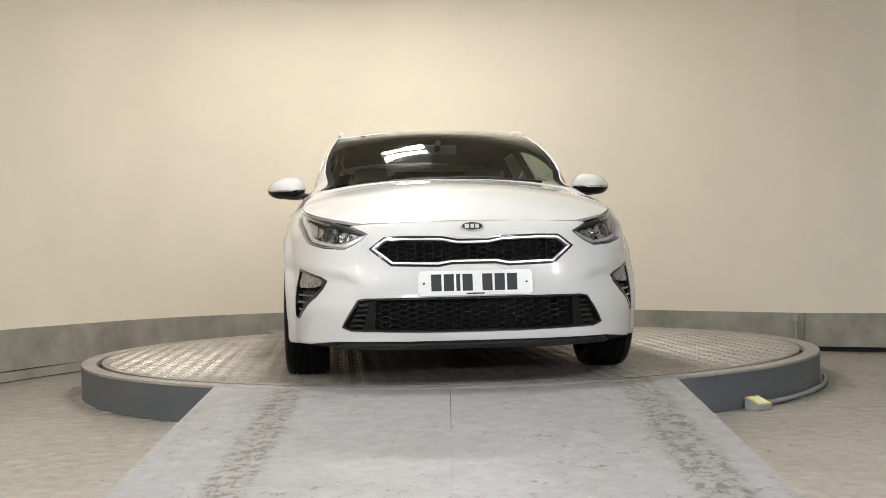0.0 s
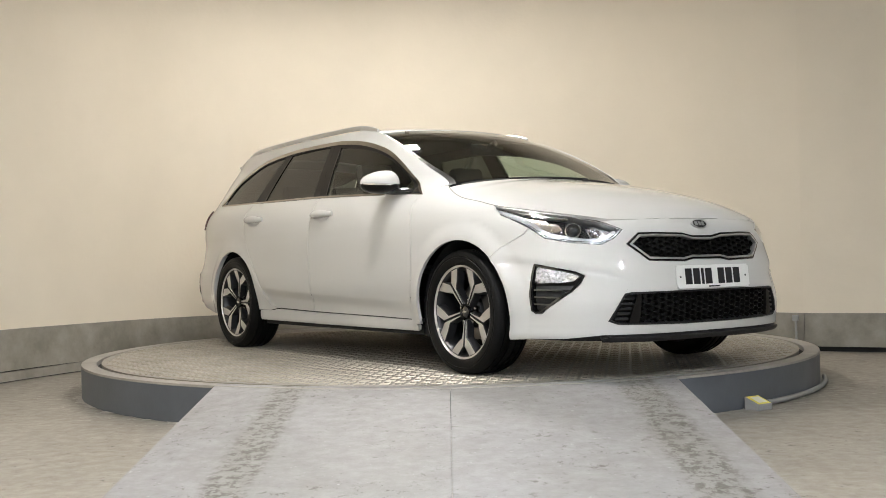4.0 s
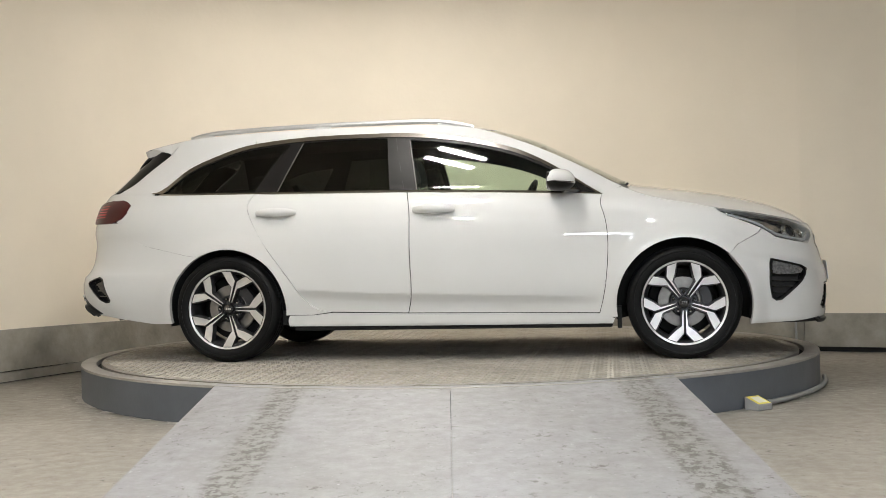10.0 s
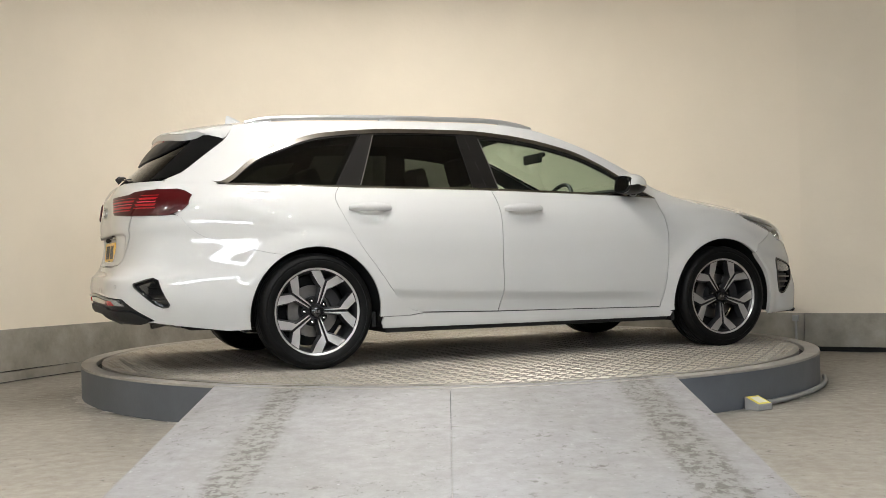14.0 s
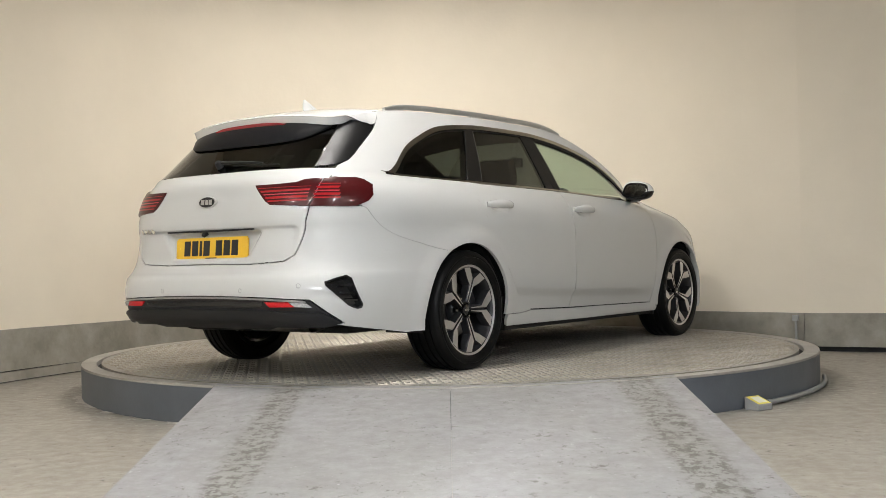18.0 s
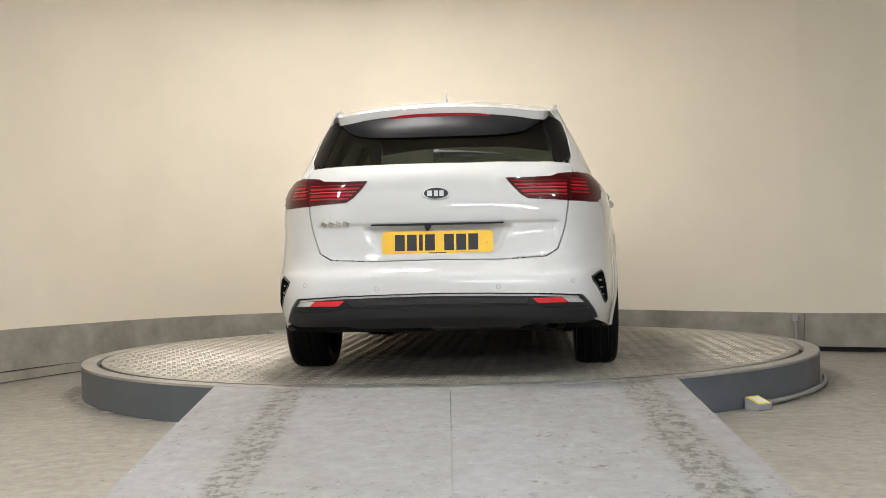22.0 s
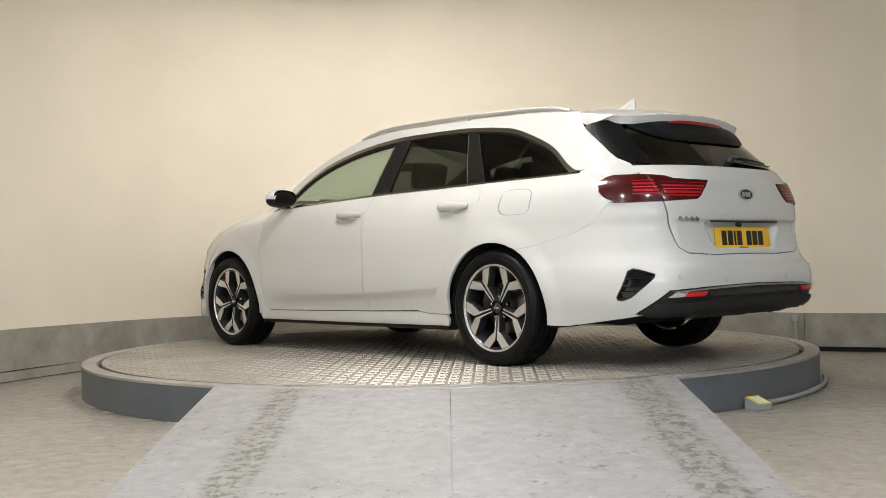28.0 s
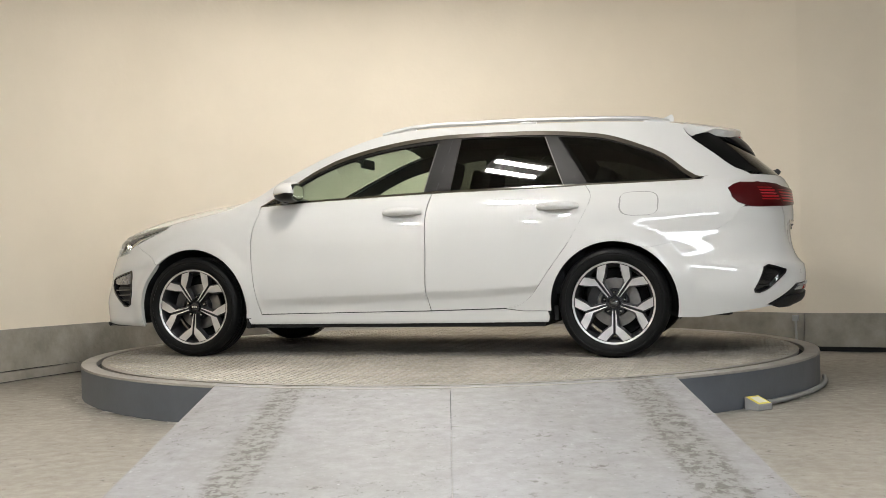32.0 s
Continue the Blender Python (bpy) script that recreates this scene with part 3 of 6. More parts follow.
def shrink(poly, d):
    """Moves an outline inwards by d."""
    if area2(poly) < 0:
        poly = poly[::-1]
    out = []
    n = len(poly)
    for i in range(n):
        (ax, ay), (bx, by), (cx, cy) = poly[i - 1], poly[i], poly[(i + 1) % n]
        l1, l2 = math.hypot(bx - ax, by - ay) or 1e-9, math.hypot(cx - bx, cy - by) or 1e-9
        n1, n2 = (-(by - ay) / l1, (bx - ax) / l1), (-(cy - by) / l2, (cx - bx) / l2)
        mx, my = n1[0] + n2[0], n1[1] + n2[1]
        k = d * 2 / max(mx * mx + my * my, 0.6)
        out.append((bx + mx * k, by + my * k))
    return out


def smooth_loop(pts, n=6, closed=False):
    """A smooth line through points, n pieces between two of them."""
    out = []
    m = len(pts)
    for i in range(m if closed else m - 1):
        p0 = pts[(i - 1) % m] if closed or i > 0 else pts[i]
        p1, p2 = pts[i], pts[(i + 1) % m]
        p3 = pts[(i + 2) % m] if closed or i + 2 < m else p2
        for k in range(n):
            t = k / n
            out.append(tuple(0.5 * (2 * p1[c] + (p2[c] - p0[c]) * t + (2 * p0[c] - 5 * p1[c] + 4 * p2[c] - p3[c]) * t * t + (3 * p1[c] - p0[c] - 3 * p2[c] + p3[c]) * t ** 3) for c in (0, 1)))
    if not closed:
        out.append(pts[-1])
    return out


def dense(poly, step):
    out = []
    for a, b in zip(poly, poly[1:] + poly[:1]):
        n = max(1, int(math.dist(a, b) / step + 0.5))
        out += [(a[0] + (b[0] - a[0]) * k / n, a[1] + (b[1] - a[1]) * k / n) for k in range(n)]
    return out


def sheet(name, poly, fmap, mat, parent, step=0.03, gap=0.0026, off=0.0, flange=0.018, holes=(), label="", roll=0.0015, outward=None):
    """A body panel: an outline in a surface's own coordinates, laid on that surface, with edges turned in."""
    from mathutils.geometry import delaunay_2d_cdt
    poly = shrink(dense(poly, step * 0.8), gap)
    holes = [shrink(dense(h, step * 0.8), -gap) for h in holes]
    vs, es = [], []
    for loop in (poly, *holes):
        k = len(vs)
        vs += loop
        es += [(k + i, k + (i + 1) % len(loop)) for i in range(len(loop))]
    bnd = np.array(vs)
    lo, hi = bnd.min(0), bnd.max(0)
    rows = np.arange(lo[1] + step / 2, hi[1], step * 0.87)
    grid = np.concatenate([np.stack([us := np.arange(lo[0] + (step / 2 if j % 2 else step), hi[0], step), np.full(len(us), v)], 1) for j, v in enumerate(rows)]) if len(rows) else np.zeros((0, 2))
    if len(grid):
        keep = inside_all(grid, poly)
        for h in holes:
            keep &= ~inside_all(grid, h)
        grid = grid[keep]
        near = np.full(len(grid), 1e9)
        for b in bnd:
            np.minimum(near, (grid[:, 0] - b[0]) ** 2 + (grid[:, 1] - b[1]) ** 2, out=near)
        vs += [(float(u), float(v)) for u, v in grid[near > (step * 0.45) ** 2]]
    co, _, faces, _, _, _ = delaunay_2d_cdt([Vector(p) for p in vs], es, [], 0, 1e-6)
    cen = np.array([[(co[f[0]][c] + co[f[1]][c] + co[f[2]][c]) / 3 for c in (0, 1)] for f in faces])
    keep = inside_all(cen, poly)
    for h in holes:
        keep &= ~inside_all(cen, h)
    tris = [tuple(f) for f, k in zip(faces, keep) if k]
    pos, nor = [], []
    e = 0.002
    for p in co:
        u, w = p
        q = fmap(u, w)
        n = (fmap(u + e, w) - fmap(u - e, w)).cross(fmap(u, w + e) - fmap(u, w - e))
        n = n.normalized() if n.length > 1e-12 else Vector((0, 0, 1))
        ref = outward(q) if outward else Vector((q.x * 0.15, q.y, q.z - 0.6))
        if n.dot(ref) < 0:
            n = -n
        pos.append(q + n * off)
        nor.append(n)
    cnt = {}
    for f in tris:
        for a, b in zip(f, f[1:] + f[:1]):
            k = (min(a, b), max(a, b))
            cnt[k] = cnt.get(k, 0) + 1
    rim = [k for k, c in cnt.items() if c == 1]
    rimv = {i for ed in rim for i in ed}
    verts = [p - n * roll if i in rimv else p for i, (p, n) in enumerate(zip(pos, nor))]
    norms = list(nor)
    # turn faces the right way out
    out = []
    flip = 0
    for f in tris:
        g = (verts[f[1]] - verts[f[0]]).cross(verts[f[2]] - verts[f[0]])
        if g.dot(nor[f[0]]) < 0:
            f = f[::-1]
            flip += 1
        out.append(f)
    faces = out
    if flange > 0:
        top, low = {}, {}
        for i in rimv:
            top[i] = len(verts)
            verts.append(verts[i])
            norms.append(None)
            low[i] = len(verts)
            verts.append(pos[i] - nor[i] * flange)
            norms.append(None)
        fl = []
        for f in out:
            for a, b in zip(f, f[1:] + f[:1]):
                if cnt[(min(a, b), max(a, b))] == 1:
                    fl.append((top[b], top[a], low[a], low[b]))
        faces = out + fl
    me = bpy.data.meshes.new(name)
    me.from_pydata([tuple(v) for v in verts], [], faces)
    me.materials.append(mat)
    nf = len(out)
    for i, p in enumerate(me.polygons):
        p.use_smooth = i < nf
    me.update()
    auto = [tuple(v.normal) for v in me.vertices]
    me.normals_split_custom_set_from_vertices([tuple(n) if n is not None else auto[i] for i, n in enumerate(norms)])
    return part(name, me, mat, parent, label)


# ---- outlines of the sides, in length and height ----
def arch(c, r, a0, a1, n=28):
    return [(c + r * math.cos(math.radians(a0 + (a1 - a0) * k / n)), ARCH_Z + r * math.sin(math.radians(a0 + (a1 - a0) * k / n))) for k in range(n + 1)]


RA, FA = 0.362, 0.372
dlo_low = lambda x: 0.944 + (0.84 - x) * 0.0362 if x > -0.25 else 0.983 + (-0.243 - x) * 0.0145
DLO_TOP = [(0.885, 0.938), (0.80, 0.992), (0.726, 1.040), (0.561, 1.135), (0.396, 1.208), (0.229, 1.258), (0.063, 1.294), (-0.104, 1.318), (-0.338, 1.335), (-0.774, 1.334), (-0.942, 1.326),
           (-1.11, 1.311), (-1.279, 1.285), (-1.448, 1.228), (-1.617, 1.150), (-1.765, 1.032), (-1.835, 1.024)]
DLO_BOTTOM = [(-1.83, 1.010), (-1.60, dlo_low(-1.6)), (-1.0, dlo_low(-1.0)), (-0.3, dlo_low(-0.3)), (0.3, dlo_low(0.3)), (0.70, dlo_low(0.70))]
DLO = smooth_loop(DLO_TOP, 4) + smooth_loop(DLO_BOTTOM, 3)
FD_FRONT = smooth_loop([(0.885, 0.938), (0.875, 0.884), (0.901, 0.786), (0.912, 0.656), (0.902, 0.493), (0.883, 0.364), (0.858, 0.264)], 4)
BD = smooth_loop([(-0.242, 0.981), (-0.219, 0.842), (-0.219, 0.614), (-0.214, 0.400), (-0.238, 0.277)], 4)
RD_REAR = smooth_loop([(-1.165, 0.9995), (-1.199, 0.945), (-1.189, 0.879), (-1.095, 0.698), (-0.952, 0.500), (-0.857, 0.367), (-0.777, 0.307), (-0.696, 0.288)], 5)
belt = lambda a, b, n=10: [(a + (b - a) * k / n, dlo_low(a + (b - a) * k / n)) for k in range(n + 1)]
SEAM_R = smooth_loop([(-1.455, 0.642), (-1.529, 0.629), (-1.70, 0.665), (-1.86, 0.705), (-1.97, 0.762), (-2.03, 0.835)], 4)
SEAM_F = [(1.575, 0.582), (1.62, 0.632), (1.737, 0.694)]
D_EDGE = [(-2.072, 1.048), (-2.04, 1.062), (-2.004, 1.077), (-1.96, 1.108), (-1.914, 1.146), (-1.832, 1.209), (-1.757, 1.270), (-1.725, 1.311), (-1.706, 1.349)]


def r_poly(pts, s):
    return [rear_uv(*p, s) if isinstance(p[0], str) else rear_uv("x", p[0], p[1], s) for p in pts]


def f_poly(pts, s=1):
    return [front_uv(*p, s) if isinstance(p[0], str) else front_uv("x", p[0], p[1], s) for p in pts]


def both(pts, fn):
    """A symmetric outline round the nose or tail from the points of its one half."""
    return fn(pts, 1) + [(-u, z) for u, z in fn(pts, 1)[::-1]]


for s in (1, -1):
    sm = side_map(s)
    door = sheet("front_door", FD_FRONT + BD[::-1] + belt(-0.242, 0.86)[1:-1], door_map(s), WHITE, car, 0.012)
    rdoor = sheet("rear_door", BD + RD_REAR[::-1] + belt(-1.165, -0.242)[1:-1], door_map(s), WHITE, car, 0.012)
    # wing, from the door to the bumper seam, with the wheel arch cut out
    a = [p for p in arch(WB, FA, 190, 40) if p[1] > 0.23]
    top = [(x, edge_z(x)) for x in np.linspace(1.50, 1.0, 12)]
    wing = FD_FRONT + [(0.86, 0.235)] + a + SEAM_F + [(1.759, 0.723), (1.66, 0.765), (1.579, 0.793)] + top + [(0.93, 0.965)]
    sheet("front_wing", wing, sm, WHITE, car, 0.025, gap=0.0014)
    # roof rail, windscreen pillar: the strip between the windows and the roof
    strip = [(x, edge_z(x)) for x in np.linspace(0.995, -1.235, 50)] + [p for p in smooth_loop(DLO_TOP, 4) if p[0] > -1.235][::-1]
    sheet("roof_side", strip, sm, WHITE, car, 0.03, gap=0.0, roll=0.0, off=-0.0012)
    # rear quarter
    dl = [p for p in smooth_loop(DLO_TOP, 4) if p[0] <= -1.2]
    q = [(-1.20, edge_z(-1.2)), (-1.20, dl[0][1] + 0.004)] + dl + [(-1.83, 1.010), (-1.60, dlo_low(-1.6)), (-1.3, dlo_low(-1.3))] + RD_REAR + [(-0.70, 0.2885)]
    q += [(-0.80, 0.275), (-0.90, 0.2745)] + [p for p in arch(-WB, RA, -5, 112)] + SEAM_R + [(-2.05, 0.845), (-2.12, 0.90), (-2.14, 0.98)] + D_EDGE + [(x, edge_z(x)) for x in np.linspace(-1.706, -1.2, 16)][1:-1]
    sheet("rear_quarter", r_poly(q, s), rear_map, WHITE, car, 0.03, gap=0.0, roll=0.0)
    sill = [(0.93, 0.2)] + [(0.945, 0.235), (0.86, 0.263), (0.20, 0.2715), (-0.24, 0.276), (-0.69, 0.2855), (-0.80, 0.2735), (-0.945, 0.273), (-0.957, 0.24), (-0.95, 0.205), (0.0, 0.200)]
    sheet("sill", sill, sm, WHITE, car, 0.015)
    # windows
    ring_in = shrink(DLO, 0.010)
    lift = lambda x: 0.015 * min(1.0, max(0.0, (0.80 - x) / 0.4))
    outer = [(x - (0.020 if x < -1.75 else 0.0), z + lift(x) * (0.3 if x < -1.75 else 1.0)) for x, z in smooth_loop(DLO_TOP, 4)] + smooth_loop(DLO_BOTTOM, 3)[1:]
    sheet("window_trim", outer, sm, DARK_TRIM, car, 0.02, gap=0.0, off=0.002, flange=0.006, holes=[ring_in], label="thin chrome strip round the side windows", roll=0.001)
    lo = lambda x: dlo_low(x) + 0.013
    up = curve([(p[0], p[1] - 0.026) for p in sorted(set(DLO_TOP[1:-1]))])
    up_rear = curve([(p[0], p[1] - 0.017) for p in sorted(set(DLO_TOP[1:-1]))])
    fx = np.linspace(0.775, -0.250, 24)
    front_glass = [(0.775, lo(0.775))] + [(x, max(up(x), lo(x) + 0.004)) for x in fx[1:]] + [(-0.188, lo(-0.188))]
    rx = np.linspace(-0.388, -0.905, 14)
    rear_glass = [(-0.350, lo(-0.35))] + [(x, up_rear(x)) for x in rx] + [(-1.035, lo(-1.035))]
    qx = np.linspace(-0.985, -1.775, 18)
    quarter_glass = [(-1.175, lo(-1.17))] + [(x, max(up_rear(x), lo(x) + 0.004)) for x in qx] + [(-1.785, lo(-1.785))]
    sheet("window_surround", ring_in, sm, PILLAR, car, 0.03, gap=0.0, off=-0.003, flange=0.01, holes=[front_glass, rear_glass, quarter_glass], label="satin black window pillars and frames")
    for (xa, za), (xb, zb) in (((-0.262, dlo_low(-0.262) + 0.004), (-0.336, 1.328)), ((-1.180, dlo_low(-1.18) + 0.004), (-0.990, 1.312))):
        sheet("pillar_joint", [(xa - 0.002, za), (xa + 0.002, za), (xb + 0.002, zb), (xb - 0.002, zb)], sm, BLACK_GAP, car, 0.03, gap=0, off=-0.0018, flange=0)
    for line in ([(-0.184, lo(-0.184) + 0.003), (-0.190, lo(-0.19) + 0.003), (-0.249, up(-0.249) - 0.004), (-0.243, up(-0.243) - 0.004)], [(-1.030, lo(-1.03) + 0.003), (-1.036, lo(-1.03) + 0.003), (-0.912, up_rear(-0.912) - 0.004), (-0.906, up_rear(-0.906) - 0.004)]):
        sheet("glass_seal", line, sm, SEAL_GREY, car, 0.03, gap=0, off=-0.0016, flange=0)
    sheet("front_side_window", front_glass, sm, CLEAR, car, 0.04, gap=0.0005, off=-0.008, flange=0, label="lightly tinted clear side glass")
    sheet("rear_side_window", rear_glass, sm, PRIVACY, car, 0.04, gap=0.0005, off=-0.008, flange=0, label="dark privacy side glass")
    sheet("quarter_window", quarter_glass, sm, PRIVACY, car, 0.04, gap=0.0005, off=-0.008, flange=0, label="dark privacy quarter glass")

# ---- nose ----
fb = [("y", 0.0, 0.760), ("y", 0.25, 0.758), ("y", 0.42, 0.754), ("y", 0.50, 0.751), ("y", 0.558, 0.747), ("y", 0.477, 0.705), ("y", 0.53, 0.662), ("y", 0.585, 0.636), ("y", 0.68, 0.645), (1.84, 0.671), (1.759, 0.722)] + SEAM_F[::-1]
fb += [p for p in arch(WB, FA, 43, -18, 14)] + [(1.80, 0.194), (1.95, 0.199), ("y", 0.62, 0.215), ("y", 0.30, 0.212), ("y", 0.0, 0.212)]
GR = [(-0.475, 0.636), (-0.405, 0.690), (-0.30, 0.692), (-0.14, 0.688), (-0.07, 0.674), (0.07, 0.674), (0.14, 0.688), (0.30, 0.692), (0.405, 0.690), (0.475, 0.636), (0.375, 0.556), (0.16, 0.549), (0.10, 0.560),
      (-0.10, 0.560), (-0.16, 0.549), (-0.375, 0.556)]
LG = [(-0.604, 0.280), (-0.585, 0.317), (-0.530, 0.405), (-0.495, 0.411), (0.495, 0.411), (0.530, 0.405), (0.585, 0.317), (0.604, 0.280), (0.56, 0.262), (0.20, 0.252), (-0.20, 0.252), (-0.56, 0.262)]
FOG = [("y", 0.672, 0.493), ("y", 0.70, 0.512), (1.812, 0.552), (1.806, 0.50), (1.803, 0.332), (1.826, 0.316), (1.858, 0.318), ("y", 0.722, 0.42), ("y", 0.691, 0.457)]
uv_y = lambda pts: [front_uv("y", y, z) for y, z in pts]
fogs = [f_poly(FOG, 1), f_poly(FOG, -1)]
sheet("front_bumper", both(fb, f_poly), front_map, WHITE, car, 0.0165, gap=0.0014, holes=[uv_y(GR), uv_y(LG), *fogs], flange=0.03)

# ---- bonnet, screen, roof ----
bx = np.linspace(1.03, 2.0, 22)
half = [(x, side_y(x, edge_z(x)) * 0.999) for x in bx] + [(2.030, 0.50), (2.071, 0.36), (2.092, 0.2), (2.098, 0.0)]
bon = half + [(x, -y) for x, y in half[::-1][1:]]
rear_edge = [(1.03 + 0.035 * (1 - (y / 0.7) ** 2), y) for y in np.linspace(-0.685, 0.685, 12)]
sheet("bonnet", bon + rear_edge, top_map, WHITE, car, 0.03, gap=0.0034, outward=lambda q: Vector((0.3, 0, 1)))
screen_side = lambda x: side_y(x, edge_z(x)) - 0.022 - 0.026 * max(0.0, (x - 0.55) / 0.42)
ws = [(x, screen_side(x)) for x in np.linspace(0.20, 0.975, 20)]
for s in (1, -1):
    edge = [(x, s * (side_y(x, edge_z(x)) - 0.003)) for x in np.linspace(0.20, 1.0, 20)] + [(x, s * (screen_side(x) + 0.0005)) for x in np.linspace(1.0, 0.20, 20)]
    sheet("screen_border", edge, top_map, PILLAR, car, 0.02, gap=0, off=-0.0045, flange=0, outward=lambda q: Vector((0.3, 0, 1)), label="black edge of the windscreen")
ws_top = [(0.20 + 0.06 * (1 - (y / 0.6) ** 2), y) for y in np.linspace(-0.56, 0.56, 12)]
ws_low = [(0.985 + 0.045 * (1 - (y / 0.7) ** 2), y) for y in np.linspace(0.615, -0.615, 12)]
sheet("windscreen", ws + ws_low + [(x, -y) for x, y in ws[::-1]] + ws_top, top_map, SCREEN, car, 0.04, gap=0.001, off=-0.004, flange=0, outward=lambda q: Vector((0.3, 0, 1)), label="tinted curved windscreen")
roof = [(x, side_y(x, edge_z(x)) * 0.9995) for x in np.linspace(0.20, -1.704, 40)]
sheet("roof", roof + [(x, -y) for x, y in roof[::-1]] + ws_top, top_map, WHITE, car, 0.045, gap=0.001, outward=lambda q: Vector((0, 0, 1)))
# the spoiler: a lip that runs on from the roof, with a white wedge at each end
SP_SIDE = curve([(-1.956, 0.520), (-1.88, 0.542), (-1.815, 0.556), (-1.757, 0.566), (-1.706, 0.575)])


def spoiler_y(x):
    return min(SP_SIDE(x), shoulder_y(x) - 0.0005)


sp = [(x, spoiler_y(x)) for x in np.linspace(-1.709, -1.93, 10)]
sp_end = smooth_loop([(-1.956, 0.520), (-1.992, 0.478), (-2.018, 0.39), (-2.038, 0.24), (-2.047, 0.11), (-2.05, 0.0)], 5)
SPOILER = sp + sp_end + [(x, -y) for x, y in (sp + sp_end[:-1])[::-1]]
spoiler = sheet("spoiler", SPOILER, top_map, WHITE, car, 0.022, flange=0.046, outward=lambda q: Vector((0, 0, 1)), roll=0.006)
for s in (1, -1):
    bm = bmesh.new()
    rows = []
    for k in range(13):
        x = -1.7085 - (1.951 - 1.7085) * k / 12
        up_, zl = top_map(x, spoiler_y(x) - 0.001), 1.345 - (x + 1.706) / -0.051 * 0.075 if x > -1.757 else 1.270 + (-1.757 - x) * 0.315
        zl = min(zl, up_.z - 0.004)
        yl = max(side_y(x, zl) if x > -1.80 else 0.0, up_.y)
        yl = yl if x > -1.757 else up_.y + 0.006 + 0.013 * max(0, 1 - (-1.757 - x) / 0.19)
        rows.append([bm.verts.new(v) for v in ((x, s * up_.y, up_.z - 0.003), (x, s * (up_.y * 0.45 + yl * 0.55 + 0.002), up_.z * 0.5 + zl * 0.5), (x, s * yl, zl), (x, s * (yl - 0.03), zl + 0.004))])
    for a, b in zip(rows, rows[1:]):
        for k in range(3):
            bm.faces.new((a[k], b[k], b[k + 1], a[k + 1]))
    bmesh.ops.recalc_face_normals(bm, faces=bm.faces)
    part("spoiler_end", bm, WHITE, car, smooth=True)

# ---- tail ----
tg = [("y", 0.0, 0.583), ("y", 0.3, 0.580), ("y", 0.50, 0.590), ("y", 0.555, 0.62), ("y", 0.585, 0.70), ("y", 0.602, 0.78), ("y", 0.612, 0.85), ("y", 0.630, 0.95), ("y", 0.640, 1.0), ("y", 0.637, 1.035), ("y", 0.40, 1.035), ("y", 0.0, 1.035)]


def tailgate_map(u, z):
    q = rear_map(u, z)
    # the lower half is set in below a crisp fold
    st = min(1.0, max(0.0, (0.754 - z) / 0.012)) * min(1.0, max(0.0, (0.572 - abs(q.y)) / 0.03))
    q.x += 0.010 * st * (min(1.0, max(0.0, (z - 0.585) / 0.16)))
    k = 0.372 - (0.747 - z) * 0.62
    d = min(1, max(0, (k - abs(q.y)) / 0.045)) * min(1, max(0, (z - 0.603) / 0.012)) * min(1, max(0, (0.750 - z) / 0.022))
    q.x += 0.030 * d * d * (3 - 2 * d) * (0.35 + 0.65 * (z - 0.6) / 0.145)
    return q


sheet("tailgate", both(tg, r_poly), tailgate_map, WHITE, car, 0.0135, gap=0.0008, outward=lambda q: Vector((-1, 0, 0.1)))
rb = [("y", 0.0, 0.580), ("y", 0.3, 0.577), ("y", 0.505, 0.587), ("y", 0.56, 0.62), ("y", 0.59, 0.70), ("y", 0.607, 0.78), ("y", 0.617, 0.85), (-2.05, 0.845)] + SEAM_R[::-1]
rb += [p for p in arch(-WB, RA, 113, 192, 16)] + [(-1.80, 0.228), (-2.05, 0.262), (-2.20, 0.285), ("y", 0.745, 0.292), ("y", 0.725, 0.335), ("y", 0.668, 0.408), ("y", 0.45, 0.419), ("y", 0.0, 0.427)]
VENT = [("y", 0.713, 0.490), (-2.21, 0.512), (-2.174, 0.520), (-2.150, 0.505), (-2.095, 0.377), (-2.10, 0.361), (-2.125, 0.357), (-2.17, 0.375), ("y", 0.718, 0.471)]
sheet("rear_bumper", both(rb, r_poly), rear_map, WHITE, car, 0.02, gap=0.0009, flange=0.03, holes=[r_poly(VENT, 1), r_poly(VENT, -1)])
val = [("y", 0.0, 0.425), ("y", 0.45, 0.417), ("y", 0.665, 0.405), ("y", 0.722, 0.333), ("y", 0.742, 0.285), ("y", 0.68, 0.265), ("y", 0.44, 0.268), ("y", 0.38, 0.255), ("y", 0.0, 0.255)]
sheet("rear_valance", both(val, r_poly), rear_map, MATT_BLACK, car, 0.03, off=-0.004, flange=0.05, label="matt black lower rear bumper panel")
rg = [("y", 0.0, 1.04), ("y", 0.40, 1.04), ("y", 0.56, 1.043), ("y", 0.548, 1.10), ("y", 0.532, 1.17), ("y", 0.512, 1.25), ("y", 0.497, 1.30), ("y", 0.3, 1.318), ("y", 0.0, 1.322)]
sheet("rear_window", both(rg, r_poly), rear_map, PRIVACY, car, 0.03, gap=0.0005, off=-0.004, flange=0, label="dark privacy rear glass")
for s in (1, -1):
    wg = [("y", 0.562, 1.043), (-2.110, 1.049), (-2.058, 1.060), (-2.006, 1.079), (-1.962, 1.110), (-1.916, 1.148), (-1.834, 1.211), (-1.760, 1.272), (-1.785, 1.284), (-1.83, 1.297), ("y", 0.515, 1.302), ("y", 0.499, 1.30), ("y", 0.514, 1.25), ("y", 0.534, 1.17), ("y", 0.550, 1.10)]
    sheet("rear_window_wing", r_poly(wg, s), rear_map, BLACK_BAND, car, 0.03, off=-0.002, flange=0.015, label="black wing beside the rear glass")

